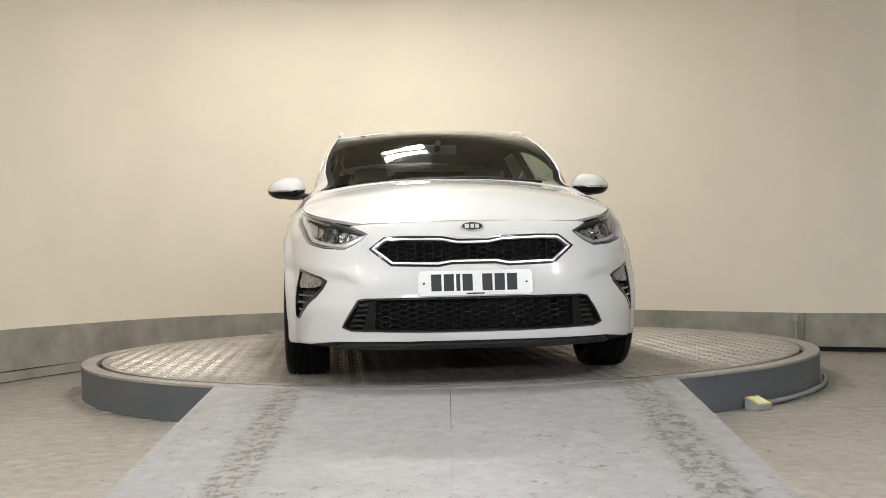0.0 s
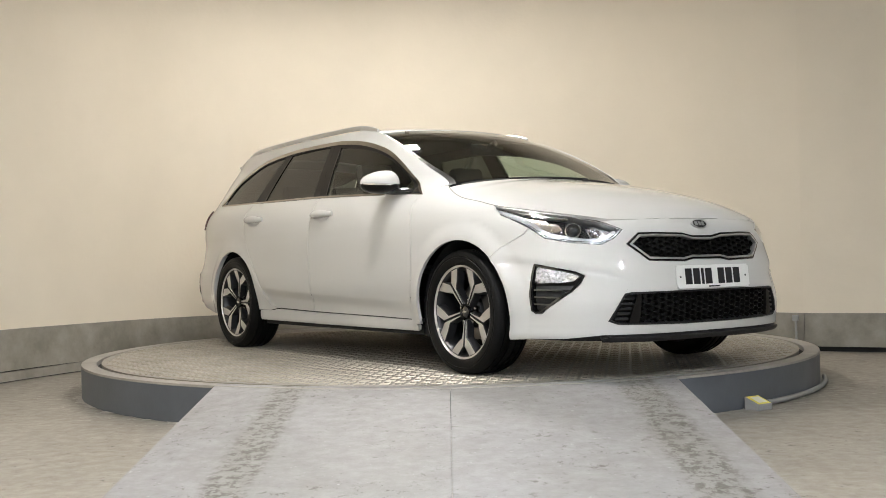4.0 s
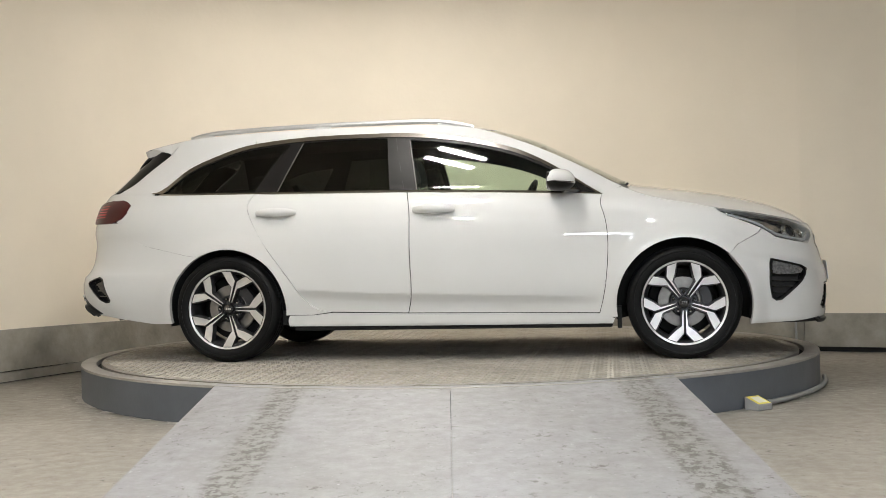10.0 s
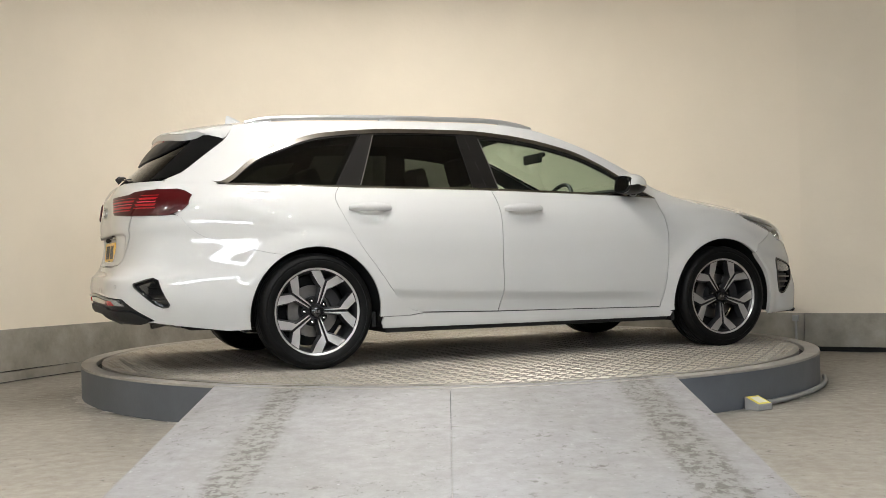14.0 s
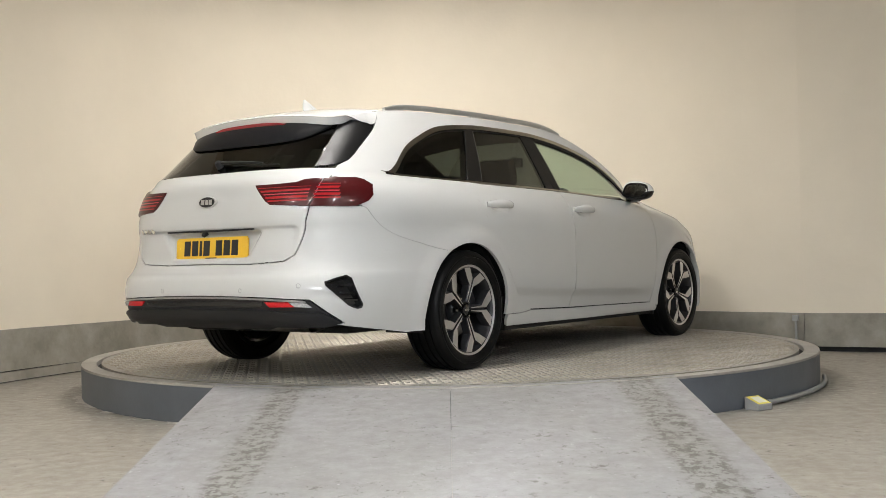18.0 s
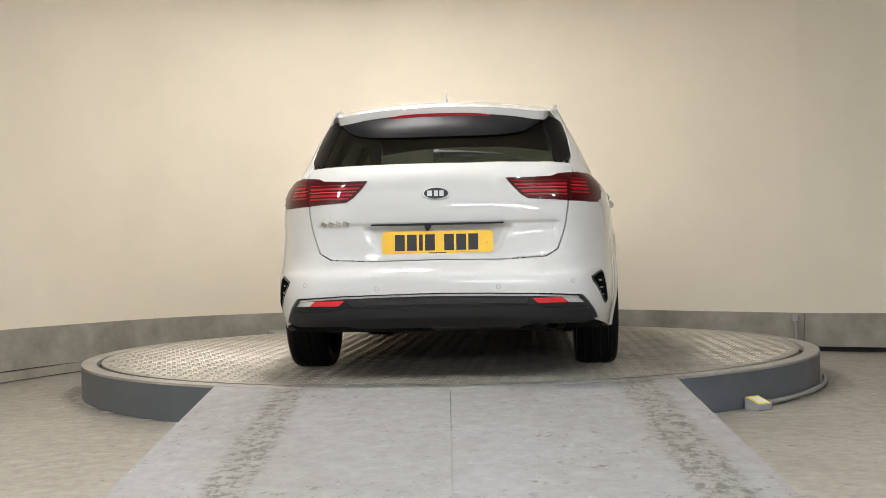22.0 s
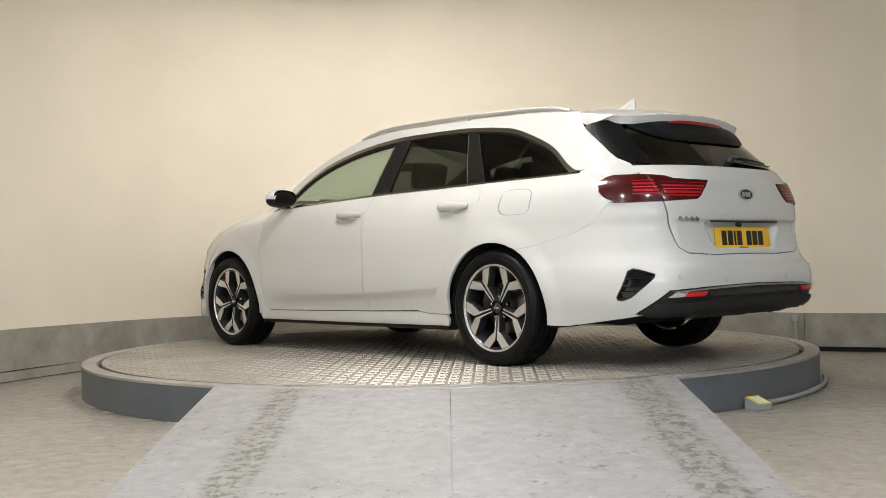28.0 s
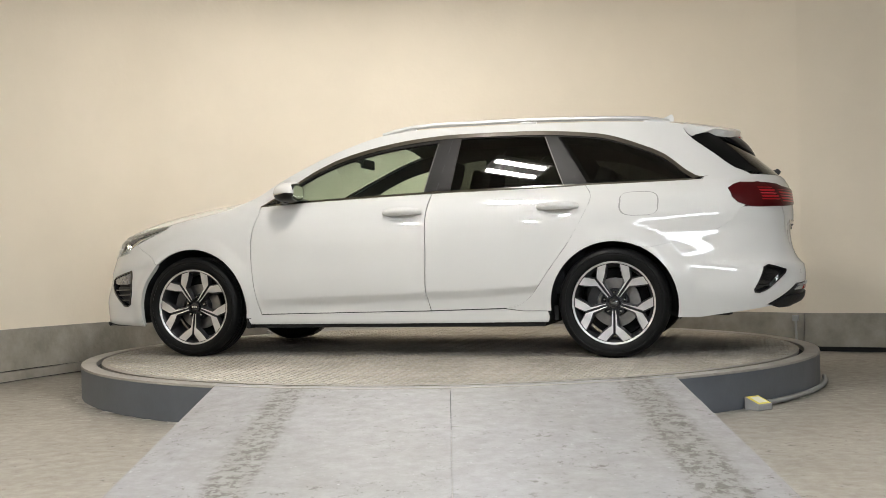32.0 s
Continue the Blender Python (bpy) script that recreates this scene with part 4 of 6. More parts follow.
# ---- dark inner shell behind the panel gaps, and the floor pan ----
for s in (1, -1):
    core = [(x, dlo_low(x) - 0.006) for x in np.linspace(1.0, -1.5, 30)] + arch(-WB, RA + 0.004, 140, 0)[:-1] + [(-0.94, 0.22), (0.94, 0.22)] + [p for p in arch(WB, FA + 0.004, 180, 60)]
    sheet("side_lining", core, side_map(s), DARK, car, 0.08, gap=0, off=-0.024, flange=0)
sheet("nose_lining", both([("y", 0.0, 0.74), ("y", 0.45, 0.70), (1.8, 0.66), (1.75, 0.22), ("y", 0.6, 0.22), ("y", 0.0, 0.22)], f_poly), front_map, DARK, car, 0.06, gap=0, off=-0.055, flange=0)
sheet("tail_lining", both([("y", 0.0, 1.0), ("y", 0.60, 1.0), (-2.0, 0.93), (-1.75, 0.70), (-1.75, 0.25), ("y", 0.6, 0.27), ("y", 0.0, 0.27)], r_poly), rear_map, DARK, car, 0.06, gap=0, off=-0.085, flange=0)
bm = bmesh.new()
box(bm, -1.98, -0.60, 0.225, 1.88, 0.60, 0.30, 0.03)
box(bm, -0.93, -0.835, 0.180, 0.93, 0.835, 0.25, 0.015)
part("underbody", bm, DARK, car)
for c, r in ((WB, FA), (-WB, RA)):
    for s in (1, -1):
        bm = bmesh.new()
        lathe(bm, [(0.02, -0.60), (r + 0.012, -0.60), (r + 0.012, -0.835)], 40, Matrix.Translation((c, 0, ARCH_Z)) @ Matrix.Rotation(math.pi / 2 * s, 4, "X"), math.radians(-14 if s > 0 else 166), math.radians(208))
        part("wheel_arch_liner", bm, DARK, car)
# ---- wheels ----
MACHINED = material("machined_alloy", (0.64, 0.63, 0.62), 0.36, 0.85, spread=0.04, scale=30, rough_spread=0.06)
GUNMETAL = material("dark_grey_alloy", (0.045, 0.045, 0.048), 0.30, 0.6, rough_spread=0.06)
DISC_STEEL = material("brake_steel", (0.24, 0.23, 0.22), 0.35, 1.0, spread=0.12, scale=25)
WX = 0.776


def spoke_mesh():
    """One Y-shaped spoke: two arms with bright machined faces and dark flanks."""
    bm = bmesh.new()
    arm = [(0.040, 0.0025), (0.040, 0.0125), (0.126, 0.0195), (0.150, 0.052), (0.196, 0.101), (0.2145, 0.046), (0.168, 0.0035)]

    def lift(x, y):
        r = math.hypot(x, y)
        return 0.070 + 0.020 * min(1, r / 0.2)
    for s in (1, -1):
        top = shrink(arm, 0.003)
        top = [(x, y * s) for x, y in top]
        low = [(x, y * s) for x, y in shrink(arm, 0.0)]
        base = [(x, y * s) for x, y in shrink(arm, -0.006)]
        if s < 0:
            top, low, base = top[::-1], low[::-1], base[::-1]
        a = [bm.verts.new((x, y, lift(x, y))) for x, y in top]
        b = [bm.verts.new((x, y, lift(x, y) - 0.004)) for x, y in low]
        c = [bm.verts.new((x, y, lift(x, y) - 0.042)) for x, y in base]
        bm.faces.new(a)
        n = len(a)
        for p, q in ((a, b), (b, c)):
            for i in range(n):
                f = bm.faces.new((p[i], q[i], q[(i + 1) % n], p[(i + 1) % n]))
                f.material_index = 1
    bmesh.ops.triangulate(bm, faces=[f for f in bm.faces if len(f.verts) > 4])
    bmesh.ops.recalc_face_normals(bm, faces=bm.faces)
    return to_mesh("spoke", bm, [MACHINED, GUNMETAL])


def wheel_meshes():
    d = {}
    tread = [(0.224, -0.088), (0.236, -0.104), (0.27, -0.111), (0.299, -0.106), (0.311, -0.090)]
    for h in (-0.062, -0.022, 0.022, 0.062):
        tread += [(0.3165 - 0.02 * h * h / 0.012 * 0.1, h - 0.006), (0.309, h - 0.004), (0.309, h + 0.004), (0.3165, h + 0.006)]
    tread += [(0.311, 0.090), (0.3055, 0.099), (0.3035, 0.1005), (0.299, 0.106), (0.285, 0.110), (0.283, 0.1085), (0.278, 0.1085), (0.276, 0.111), (0.262, 0.111), (0.243, 0.107), (0.232, 0.100), (0.226, 0.090)]
    tread = [(r if r > 0.262 else r + 0.20 * (0.262 - r), h) for r, h in tread]
    d["tyre"] = to_mesh("tyre", lathe(bmesh.new(), tread, 72), RUBBER, True)
    d["rim"] = to_mesh("wheel", lathe(bmesh.new(), [(r * 1.032, h) for r, h in [(0.226, -0.095), (0.20, -0.08), (0.195, -0.02), (0.201, 0.05), (0.209, 0.078), (0.212, 0.084), (0.2195, 0.0925)]], 64), GUNMETAL, True)
    d["lip"] = to_mesh("rim_lip", lathe(bmesh.new(), [(r * 1.032, h) for r, h in [(0.2195, 0.0925), (0.2262, 0.0955), (0.2275, 0.0985), (0.2305, 0.0985), (0.2312, 0.092), (0.230, 0.086)]], 64), MACHINED, True)
    bm = bmesh.new()
    lathe(bm, [(0.0, 0.040), (0.074, 0.038), (0.082, 0.028), (0.084, 0.0)], 40)
    d["hub"] = to_mesh("hub", bm, GUNMETAL, True)
    bm = bmesh.new()
    lathe(bm, [(0.0, 0.0775), (0.022, 0.0765), (0.028, 0.073), (0.029, 0.05)], 32)
    d["cap"] = to_mesh("centre_cap", bm, GLOSS_BLACK, True)
    bm = bmesh.new()
    for x0, x1 in ((-0.016, -0.007), (-0.004, 0.004), (0.007, 0.016)):
        box(bm, x0, -0.006, 0.074, x1, 0.006, 0.0785)
    d["mark"] = to_mesh("emblem", bm, CHROME)
    bm = bmesh.new()
    lathe(bm, [(0.0, 0.060), (0.006, 0.059), (0.0095, 0.054), (0.0105, 0.035)], 6)
    d["nut"] = to_mesh("wheel_nut", bm, CHROME)
    bm = bmesh.new()
    lathe(bm, [(0.0165, 0.047), (0.0175, 0.041), (0.0165, 0.036)], 20)
    d["collar"] = to_mesh("nut_collar", bm, MATT_BLACK, True)
    d["spoke"] = spoke_mesh()
    bm = bmesh.new()
    lathe(bm, [(0.07, 0.018), (0.075, 0.0), (0.142, 0.0), (0.142, -0.022), (0.06, -0.022)], 48)
    d["disc"] = to_mesh("brake_disc", bm, DISC_STEEL, True)
    bm = bmesh.new()
    lathe(bm, [(0.10, -0.045), (0.10, 0.03), (0.155, 0.03), (0.158, -0.045), (0.10, -0.045)], 14, None, math.radians(-35), math.radians(70))
    bmesh.ops.holes_fill(bm, edges=bm.edges)
    d["caliper"] = to_mesh("brake_caliper", bm, GUNMETAL)
    bm = bmesh.new()
    lathe(bm, [(0.0, -0.07), (0.19, -0.07), (0.195, -0.095)], 40)
    d["back"] = to_mesh("brake_backplate", bm, DARK)
    return d


WM = wheel_meshes()
AXLE = {-1: Matrix(((1, 0, 0, 0), (0, 0, -1, 0), (0, 1, 0, 0), (0, 0, 0, 1))), 1: Matrix(((-1, 0, 0, 0), (0, 0, 1, 0), (0, 1, 0, 0), (0, 0, 0, 1)))}
for c, s, turn in ((WB, -1, -90), (-WB, -1, 0), (WB, 1, -93), (-WB, 1, -90)):
    m = Matrix.Translation((c, s * WX, 0.315)) @ AXLE[s]
    w = part("wheel", WM["rim"], None, car, "two-tone five-spoke alloy wheel with a black tyre")
    w.matrix_basis = m @ pose(0, 0, 0, 0, 0, turn)
    for k in ("tyre", "lip", "hub", "cap", "mark"):
        o = part(WM[k].name, WM[k], None, w)
        if k == "mark":
            o.matrix_basis = pose(0, 0, 0, 0, 0, -turn)
    for k in range(5):
        part("spoke", WM["spoke"], None, w).matrix_basis = pose(0, 0, 0, 0, 0, 72 * k) @ Matrix.Diagonal((1.032, 1.032, 1, 1))
        a = math.radians(72 * k + 36)
        for n in ("nut", "collar"):
            part(WM[n].name, WM[n], None, w).matrix_basis = pose(0.060 * math.cos(a), 0.060 * math.sin(a), 0)
    part("brake_disc", WM["disc"], None, car).matrix_basis = m
    part("brake_caliper", WM["caliper"], None, car).matrix_basis = m @ pose(0, 0, 0, 0, 0, 25 if s < 0 else 155)
    part("brake_backplate", WM["back"], None, car).matrix_basis = m


def frame_on(fmap, u, v, off=0.0):
    """A pose on a surface: z points outwards, x along its first coordinate."""
    e = 0.003
    p = fmap(u, v)
    a, b = fmap(u + e, v) - fmap(u - e, v), fmap(u, v + e) - fmap(u, v - e)
    n = a.cross(b).normalized()
    if n.dot(Vector((p.x * 0.3, p.y, p.z - 0.7))) < 0:
        n = -n
    y = (b - n * b.dot(n)).normalized()
    x = y.cross(n)
    m = Matrix((x, y, n)).transposed().to_4x4()
    m.translation = p + n * off
    return m


# ---- headlamps ----
HL = [(1.503, 0.841), (1.60, 0.828), (1.70, 0.811), (1.80, 0.795), (1.90, 0.778), ("y", 0.63, 0.766), ("y", 0.56, 0.745), ("y", 0.478, 0.706), ("y", 0.53, 0.664), ("y", 0.585, 0.638), ("y", 0.68, 0.647), (1.84, 0.673),
      (1.785, 0.712), (1.73, 0.742), (1.66, 0.767), (1.579, 0.795), (1.515, 0.822)]
DARK_CHROME = material("dark_chrome", (0.58, 0.58, 0.59), 0.3, 1.0, rough_spread=0.05)
LAMP_BLACK = material("lamp_inner_black", (0.025, 0.025, 0.027), 0.25, 0.3)
AMBER = material("amber_reflector", (0.55, 0.50, 0.44), 0.2, 0.8)
WHITE_LENS = material("frosted_reflector", (0.62, 0.63, 0.64), 0.22, 0.5, spread=0.25, scale=120, rough_spread=0.1)
BRIGHT_FACETS = material("faceted_reflector", (0.80, 0.82, 0.86), 0.16, 0.9, spread=0.35, scale=55, bump=0.6, bump_scale=45, rough_spread=0.1)
for s in (1, -1):
    poly = f_poly(HL, s)
    lamp = sheet("headlamp", poly, front_map, LAMP_BLACK, car, 0.02, off=-0.048, flange=0, gap=0.001, label="clear headlamp with projector and bright trims")
    sheet("lamp_wall", poly, front_map, DARK_CHROME, lamp, 0.02, gap=0.0015, off=-0.001, flange=0.046, holes=[shrink(poly, 0.007)])
    low = f_poly([("y", 0.50, 0.700), ("y", 0.545, 0.668), ("y", 0.592, 0.650), ("y", 0.68, 0.659), (1.845, 0.684), (1.79, 0.720), (1.74, 0.748), (1.67, 0.772), (1.58, 0.802), (1.53, 0.822), (1.52, 0.834), (1.60, 0.815), (1.69, 0.788),
                  (1.76, 0.758), (1.81, 0.722), (1.86, 0.698), ("y", 0.68, 0.674), ("y", 0.60, 0.664), ("y", 0.555, 0.682), ("y", 0.512, 0.708)], s)
    sheet("daylight_strip", low, front_map, WHITE_LENS, lamp, 0.012, gap=0, off=-0.018, flange=0.012, label="pale light guide strip")
    panel = f_poly([(1.80, 0.778), (1.70, 0.796), (1.62, 0.806), (1.69, 0.778), (1.76, 0.745), (1.80, 0.718), (1.845, 0.700), (1.86, 0.730)], s)
    sheet("side_reflector", panel, front_map, AMBER, lamp, 0.012, off=-0.030, flange=0.012, label="amber-tinted bright reflector")
    brow = f_poly([(1.53, 0.832), (1.62, 0.820), (1.72, 0.803), (1.82, 0.786), (1.90, 0.772), (1.90, 0.765), (1.82, 0.778), (1.72, 0.795), (1.62, 0.812)], s)
    sheet("brow_trim", brow, front_map, CHROME, lamp, 0.012, gap=0, off=-0.012, flange=0.01)
    mp = frame_on(front_map, *front_uv("y", 0.672, 0.712, s), -0.034)
    bm = lathe(bmesh.new(), [(0.030, 0.006), (0.034, 0.016), (0.039, 0.012), (0.044, -0.01)], 32)
    o = part("projector_ring", bm, CHROME, lamp, smooth=True)
    o.matrix_basis = mp
    bm = lathe(bmesh.new(), [(0.0, 0.022), (0.012, 0.020), (0.022, 0.014), (0.029, 0.003), (0.031, -0.01)], 32)
    o = part("projector_lens", bm, LAMP_BLACK, lamp, smooth=True)
    o.matrix_basis = mp
    for dy, dz, r in ((0.075, -0.012, 0.026), (0.085, -0.012, 0.013)):
        mp = frame_on(front_map, *front_uv("y", 0.672 - dy, 0.712 + dz, s), -0.036)
        bm = lathe(bmesh.new(), [(0.004, -0.004), (r * 0.6, 0.004), (r, 0.014), (r * 1.1, 0.012)], 24)
        o = part("reflector_bowl", bm, CHROME, lamp, smooth=True)
        o.matrix_basis = mp
    refl = f_poly([("y", 0.625, 0.733), ("y", 0.555, 0.728), ("y", 0.512, 0.708), ("y", 0.56, 0.675), ("y", 0.62, 0.667)], s)
    sheet("main_reflector", refl, front_map, BRIGHT_FACETS, lamp, 0.015, off=-0.04, flange=0.006)
    ind = f_poly([(1.86, 0.762), (1.80, 0.770), (1.77, 0.755), (1.82, 0.722), (1.875, 0.705), (1.90, 0.72)], s)
    sheet("indicator", ind, front_map, AMBER, lamp, 0.015, off=-0.036, flange=0.01, label="amber-tinted indicator bowl")
    sheet("lamp_lens", poly, front_map, LENS, lamp, 0.025, gap=0.001, off=0.001, flange=0, label="clear lens")

# ---- grille and lower intake ----


MESH_BLACK = material("black_mesh_plastic", (0.008, 0.008, 0.008), 0.34, spec=0.12)


def hex_mesh(name, outline, w, h, parent, off=-0.014):
    """A honeycomb of flat-sided cells inside an outline of the nose."""
    bm = bmesh.new()
    ys = [p[0] for p in outline]
    zs = [p[1] for p in outline]
    j = 0
    z = min(zs)
    while z < max(zs) + h:
        y = min(ys) + (w * 0.75 if j % 2 else 0)
        while y < max(ys) + w:
            if inside((y, z), outline):
                rings = []
                for k, o in ((1.0, off), (0.84, off - 0.001), (0.80, off - 0.022)):
                    row = []
                    for py, pz in ((-0.5, 0), (-0.25, 0.5), (0.25, 0.5), (0.5, 0), (0.25, -0.5), (-0.25, -0.5)):
                        q = front_map(*front_uv("y", y + py * w * k, z + pz * h * (k if k == 1 else k * 0.97)))
                        row.append(bm.verts.new(q + Vector((o, 0, 0))))
                    rings.append(row)
                for a, b in zip(rings, rings[1:]):
                    for i in range(6):
                        bm.faces.new((a[i], a[(i + 1) % 6], b[(i + 1) % 6], b[i]))
            y += w * 1.5
        z += h / 2
        j += 1
    return part(name, bm, MESH_BLACK, parent)


gu = uv_y(GR)
grille = sheet("grille", gu, front_map, DARK, car, 0.03, off=-0.045, flange=0, label="black honeycomb grille with a chrome surround")
sheet("grille_seal", gu, front_map, GLOSS_BLACK, grille, 0.015, gap=0.001, off=0.0015, flange=0.03, holes=[uv_y(shrink(GR, 0.010))])
sheet("grille_surround", uv_y(shrink(GR, 0.0095)), front_map, SATIN, grille, 0.012, gap=0.0, off=0.005, flange=0.03, holes=[uv_y(shrink(GR, 0.0185))], label="chrome surround", roll=0.003)
hex_mesh("grille_mesh", shrink(GR, 0.020), 0.054, 0.025, grille)
lu = uv_y(LG)
intake = sheet("lower_intake", lu, front_map, DARK, car, 0.03, off=-0.05, flange=0, label="black lower air intake with honeycomb mesh")
mid_part = [(-0.485, 0.268), (-0.445, 0.398), (0.445, 0.398), (0.485, 0.268), (0.2, 0.262), (-0.2, 0.262)]
hex_mesh("intake_mesh", mid_part, 0.054, 0.026, intake, -0.02)
sheet("intake_rim", lu, front_map, MATT_BLACK, intake, 0.015, gap=0.001, off=-0.002, flange=0.05, holes=[uv_y(shrink(LG, 0.008))])
for s in (1, -1):
    sheet("blade", [front_uv("y", y, z, s) for y, z in ((0.447, 0.400), (0.475, 0.400), (0.515, 0.262), (0.455, 0.258))], front_map, PILLAR, intake, 0.02, off=-0.004, flange=0.03, label="satin grey upright blade")
    for k in range(5):
        z = 0.282 + 0.024 * k
        y1 = 0.572 - 0.010 * k
        sheet("slat", [front_uv("y", y, zz, s) for y, zz in ((0.512 - 0.007 * k, z), (y1, z), (y1 - 0.003, z + 0.010), (0.509 - 0.007 * k, z + 0.010))], front_map, MATT_BLACK, intake, 0.02, gap=0, off=-0.012, flange=0.02)
lip = [("y", 0.0, 0.209), ("y", 0.35, 0.209), ("y", 0.60, 0.213), ("y", 0.635, 0.206), ("y", 0.62, 0.190), ("y", 0.35, 0.184), ("y", 0.0, 0.184)]
sheet("front_lip", both(lip, f_poly), front_map, MATT_BLACK, car, 0.02, off=0.016, flange=0.07, label="matt black lip under the bumper")
under = [("y", 0.0, 0.212), ("y", 0.62, 0.214), (1.95, 0.203), (1.75, 0.203), (1.70, 0.185), ("y", 0.5, 0.172), ("y", 0.0, 0.172)]
sheet("under_tray", both(under, f_poly), front_map, DARK, car, 0.04, off=-0.012, flange=0.03)
# the fine joint line of the plate holder panel
for s in (1, -1):
    arc = smooth_loop([(0.524, 0.416), (0.510, 0.438), (0.480, 0.456), (0.430, 0.467), (0.340, 0.475), (0.258, 0.481)], 4)
    loop = [front_uv("y", y, z + 0.0016, s) for y, z in arc] + [front_uv("y", y - 0.001, z - 0.0016, s) for y, z in arc[::-1]]
    sheet("panel_joint", loop, front_map, PIPE_GREY, car, 0.012, gap=0, off=0.0012, flange=0)
for s in (1, -1):
    fog = f_poly(FOG, s)
    FOG_LENS = material("fog_lamp_glass", (0.30, 0.30, 0.31), 0.14, 0.7, spread=0.5, scale=70, bump=0.4, bump_scale=80)
    f = sheet("fog_lamp_bezel", fog, front_map, GLOSS_BLACK, car, 0.012, gap=0.001, off=0.004, flange=0.05, holes=[shrink(fog, 0.011)], label="gloss black fog lamp surround")
    sheet("bezel_back", fog, front_map, DARK, f, 0.02, off=-0.04, flange=0)
    fl = f_poly([("y", 0.692, 0.489), ("y", 0.71, 0.503), (1.832, 0.537), (1.826, 0.520), (1.824, 0.470), (1.845, 0.462), ("y", 0.75, 0.462), ("y", 0.712, 0.468)], s)
    sheet("fog_lamp", fl, front_map, FOG_LENS, f, 0.012, gap=0.0, off=-0.003, flange=0.02, label="clear ribbed fog lamp")
    for z in (0.425, 0.392, 0.358):
        sheet("fin", f_poly([(1.816, z), ("y", 0.728 if z > 0.4 else 0.748, z - 0.004), ("y", 0.728 if z > 0.4 else 0.748, z + 0.004), (1.816, z + 0.008)], s), front_map, GLOSS_BLACK, f, 0.012, gap=0, off=-0.004, flange=0.03)
    sheet("fog_grid", f_poly([(1.818, 0.455), ("y", 0.716, 0.452), ("y", 0.737, 0.39), (1.850, 0.332), (1.818, 0.336)], s), front_map, MATT_BLACK, f, 0.012, off=-0.025, flange=0.005)

# ---- plates and badges ----
PLATE_WHITE = material("white_plate", (0.78, 0.78, 0.76), 0.35, spread=0.01)
PLATE_YELLOW = material("yellow_plate", (0.80, 0.48, 0.03), 0.35, spread=0.01)
PLATE_INK = material("plate_black", (0.012, 0.012, 0.014), 0.5)


def number_plate(m, mat, label):
    bm = bmesh.new()
    box(bm, -0.26, -0.0555, 0, 0.26, 0.0555, 0.005)
    es = [e for e in bm.edges if abs(e.verts[0].co.z - e.verts[1].co.z) > 0.003]
    bmesh.ops.bevel(bm, geom=es, offset=0.009, segments=3, affect="EDGES")
    p = part("number_plate", bm, mat, car, label)
    p.matrix_basis = m
    x = -0.200
    for k in range(7):
        if k == 4:
            x += 0.033
        wd = 0.018 if k == 2 else 0.046
        part("bar", box(bmesh.new(), x, -0.036, 0.005, x + wd, 0.040, 0.0058), PLATE_INK, p)
        x += wd + 0.0105
    part("small_bar", box(bmesh.new(), -0.042, -0.0515, 0.005, 0.040, -0.045, 0.0056), PLATE_INK, p)
    for sx in (-1, 1):
        part("screw", lathe(bmesh.new(), [(0.0, 0.0075), (0.004, 0.0072), (0.0052, 0.005)], 12, Matrix.Translation((sx * 0.233, 0, 0))), PLATE_INK if mat is PLATE_WHITE else PLATE_YELLOW, p)
    return p


def upright(x, z, tilt, facing):
    """A pose on the nose (facing 1) or tail (-1): z outwards, y up."""
    m = Matrix(((0, 0, facing, 0), (facing, 0, 0, 0), (0, 1, 0, 0), (0, 0, 0, 1)))
    return Matrix.Translation((x, 0, z)) @ m @ pose(0, 0, 0, tilt, 0, 0)


number_plate(upright(2.200, 0.474, -6, 1), PLATE_WHITE, "white front number plate")
number_plate(upright(-2.310, 0.660, -5, -1), PLATE_YELLOW, "yellow rear number plate")


def badge(m, a, b):
    bm = bmesh.new()
    lathe(bm, [(0.0, 0.004), (0.86, 0.004)], 40)
    bmesh.ops.scale(bm, vec=(a, b, 1), verts=bm.verts)
    o = part("badge", bm, MATT_BLACK, car, "oval black and chrome badge")
    o.matrix_basis = m
    bm = lathe(bmesh.new(), [(1.0, -0.004), (1.0, 0.003), (0.95, 0.006), (0.86, 0.005), (0.85, 0.003)], 40)
    bmesh.ops.scale(bm, vec=(a, b, 1), verts=bm.verts)
    part("badge_ring", bm, SATIN, o, smooth=True)
    for x0, x1 in ((-0.62, -0.28), (-0.14, 0.14), (0.24, 0.54)):
        part("badge_mark", box(bmesh.new(), x0 * a, -0.42 * b, 0.0035, x1 * a, 0.42 * b, 0.0065), SATIN, o)


badge(frame_on(front_map, 0.001, 0.728, 0.004) @ pose(0, 0, 0), 0.056, 0.024)
badge(frame_on(rear_map, 0.001, 0.889, 0.004), 0.066, 0.030)
name_bars = [0.0, 0.036, 0.072, 0.108]
for k in name_bars:
    m = frame_on(rear_map, *rear_uv("y", 0.537 - k, 0.758), 0.0005)
    part("name_mark", box(bmesh.new(), -0.014, -0.009, 0, 0.014, 0.009, 0.004, 0.001), CHROME, car).matrix_basis = m

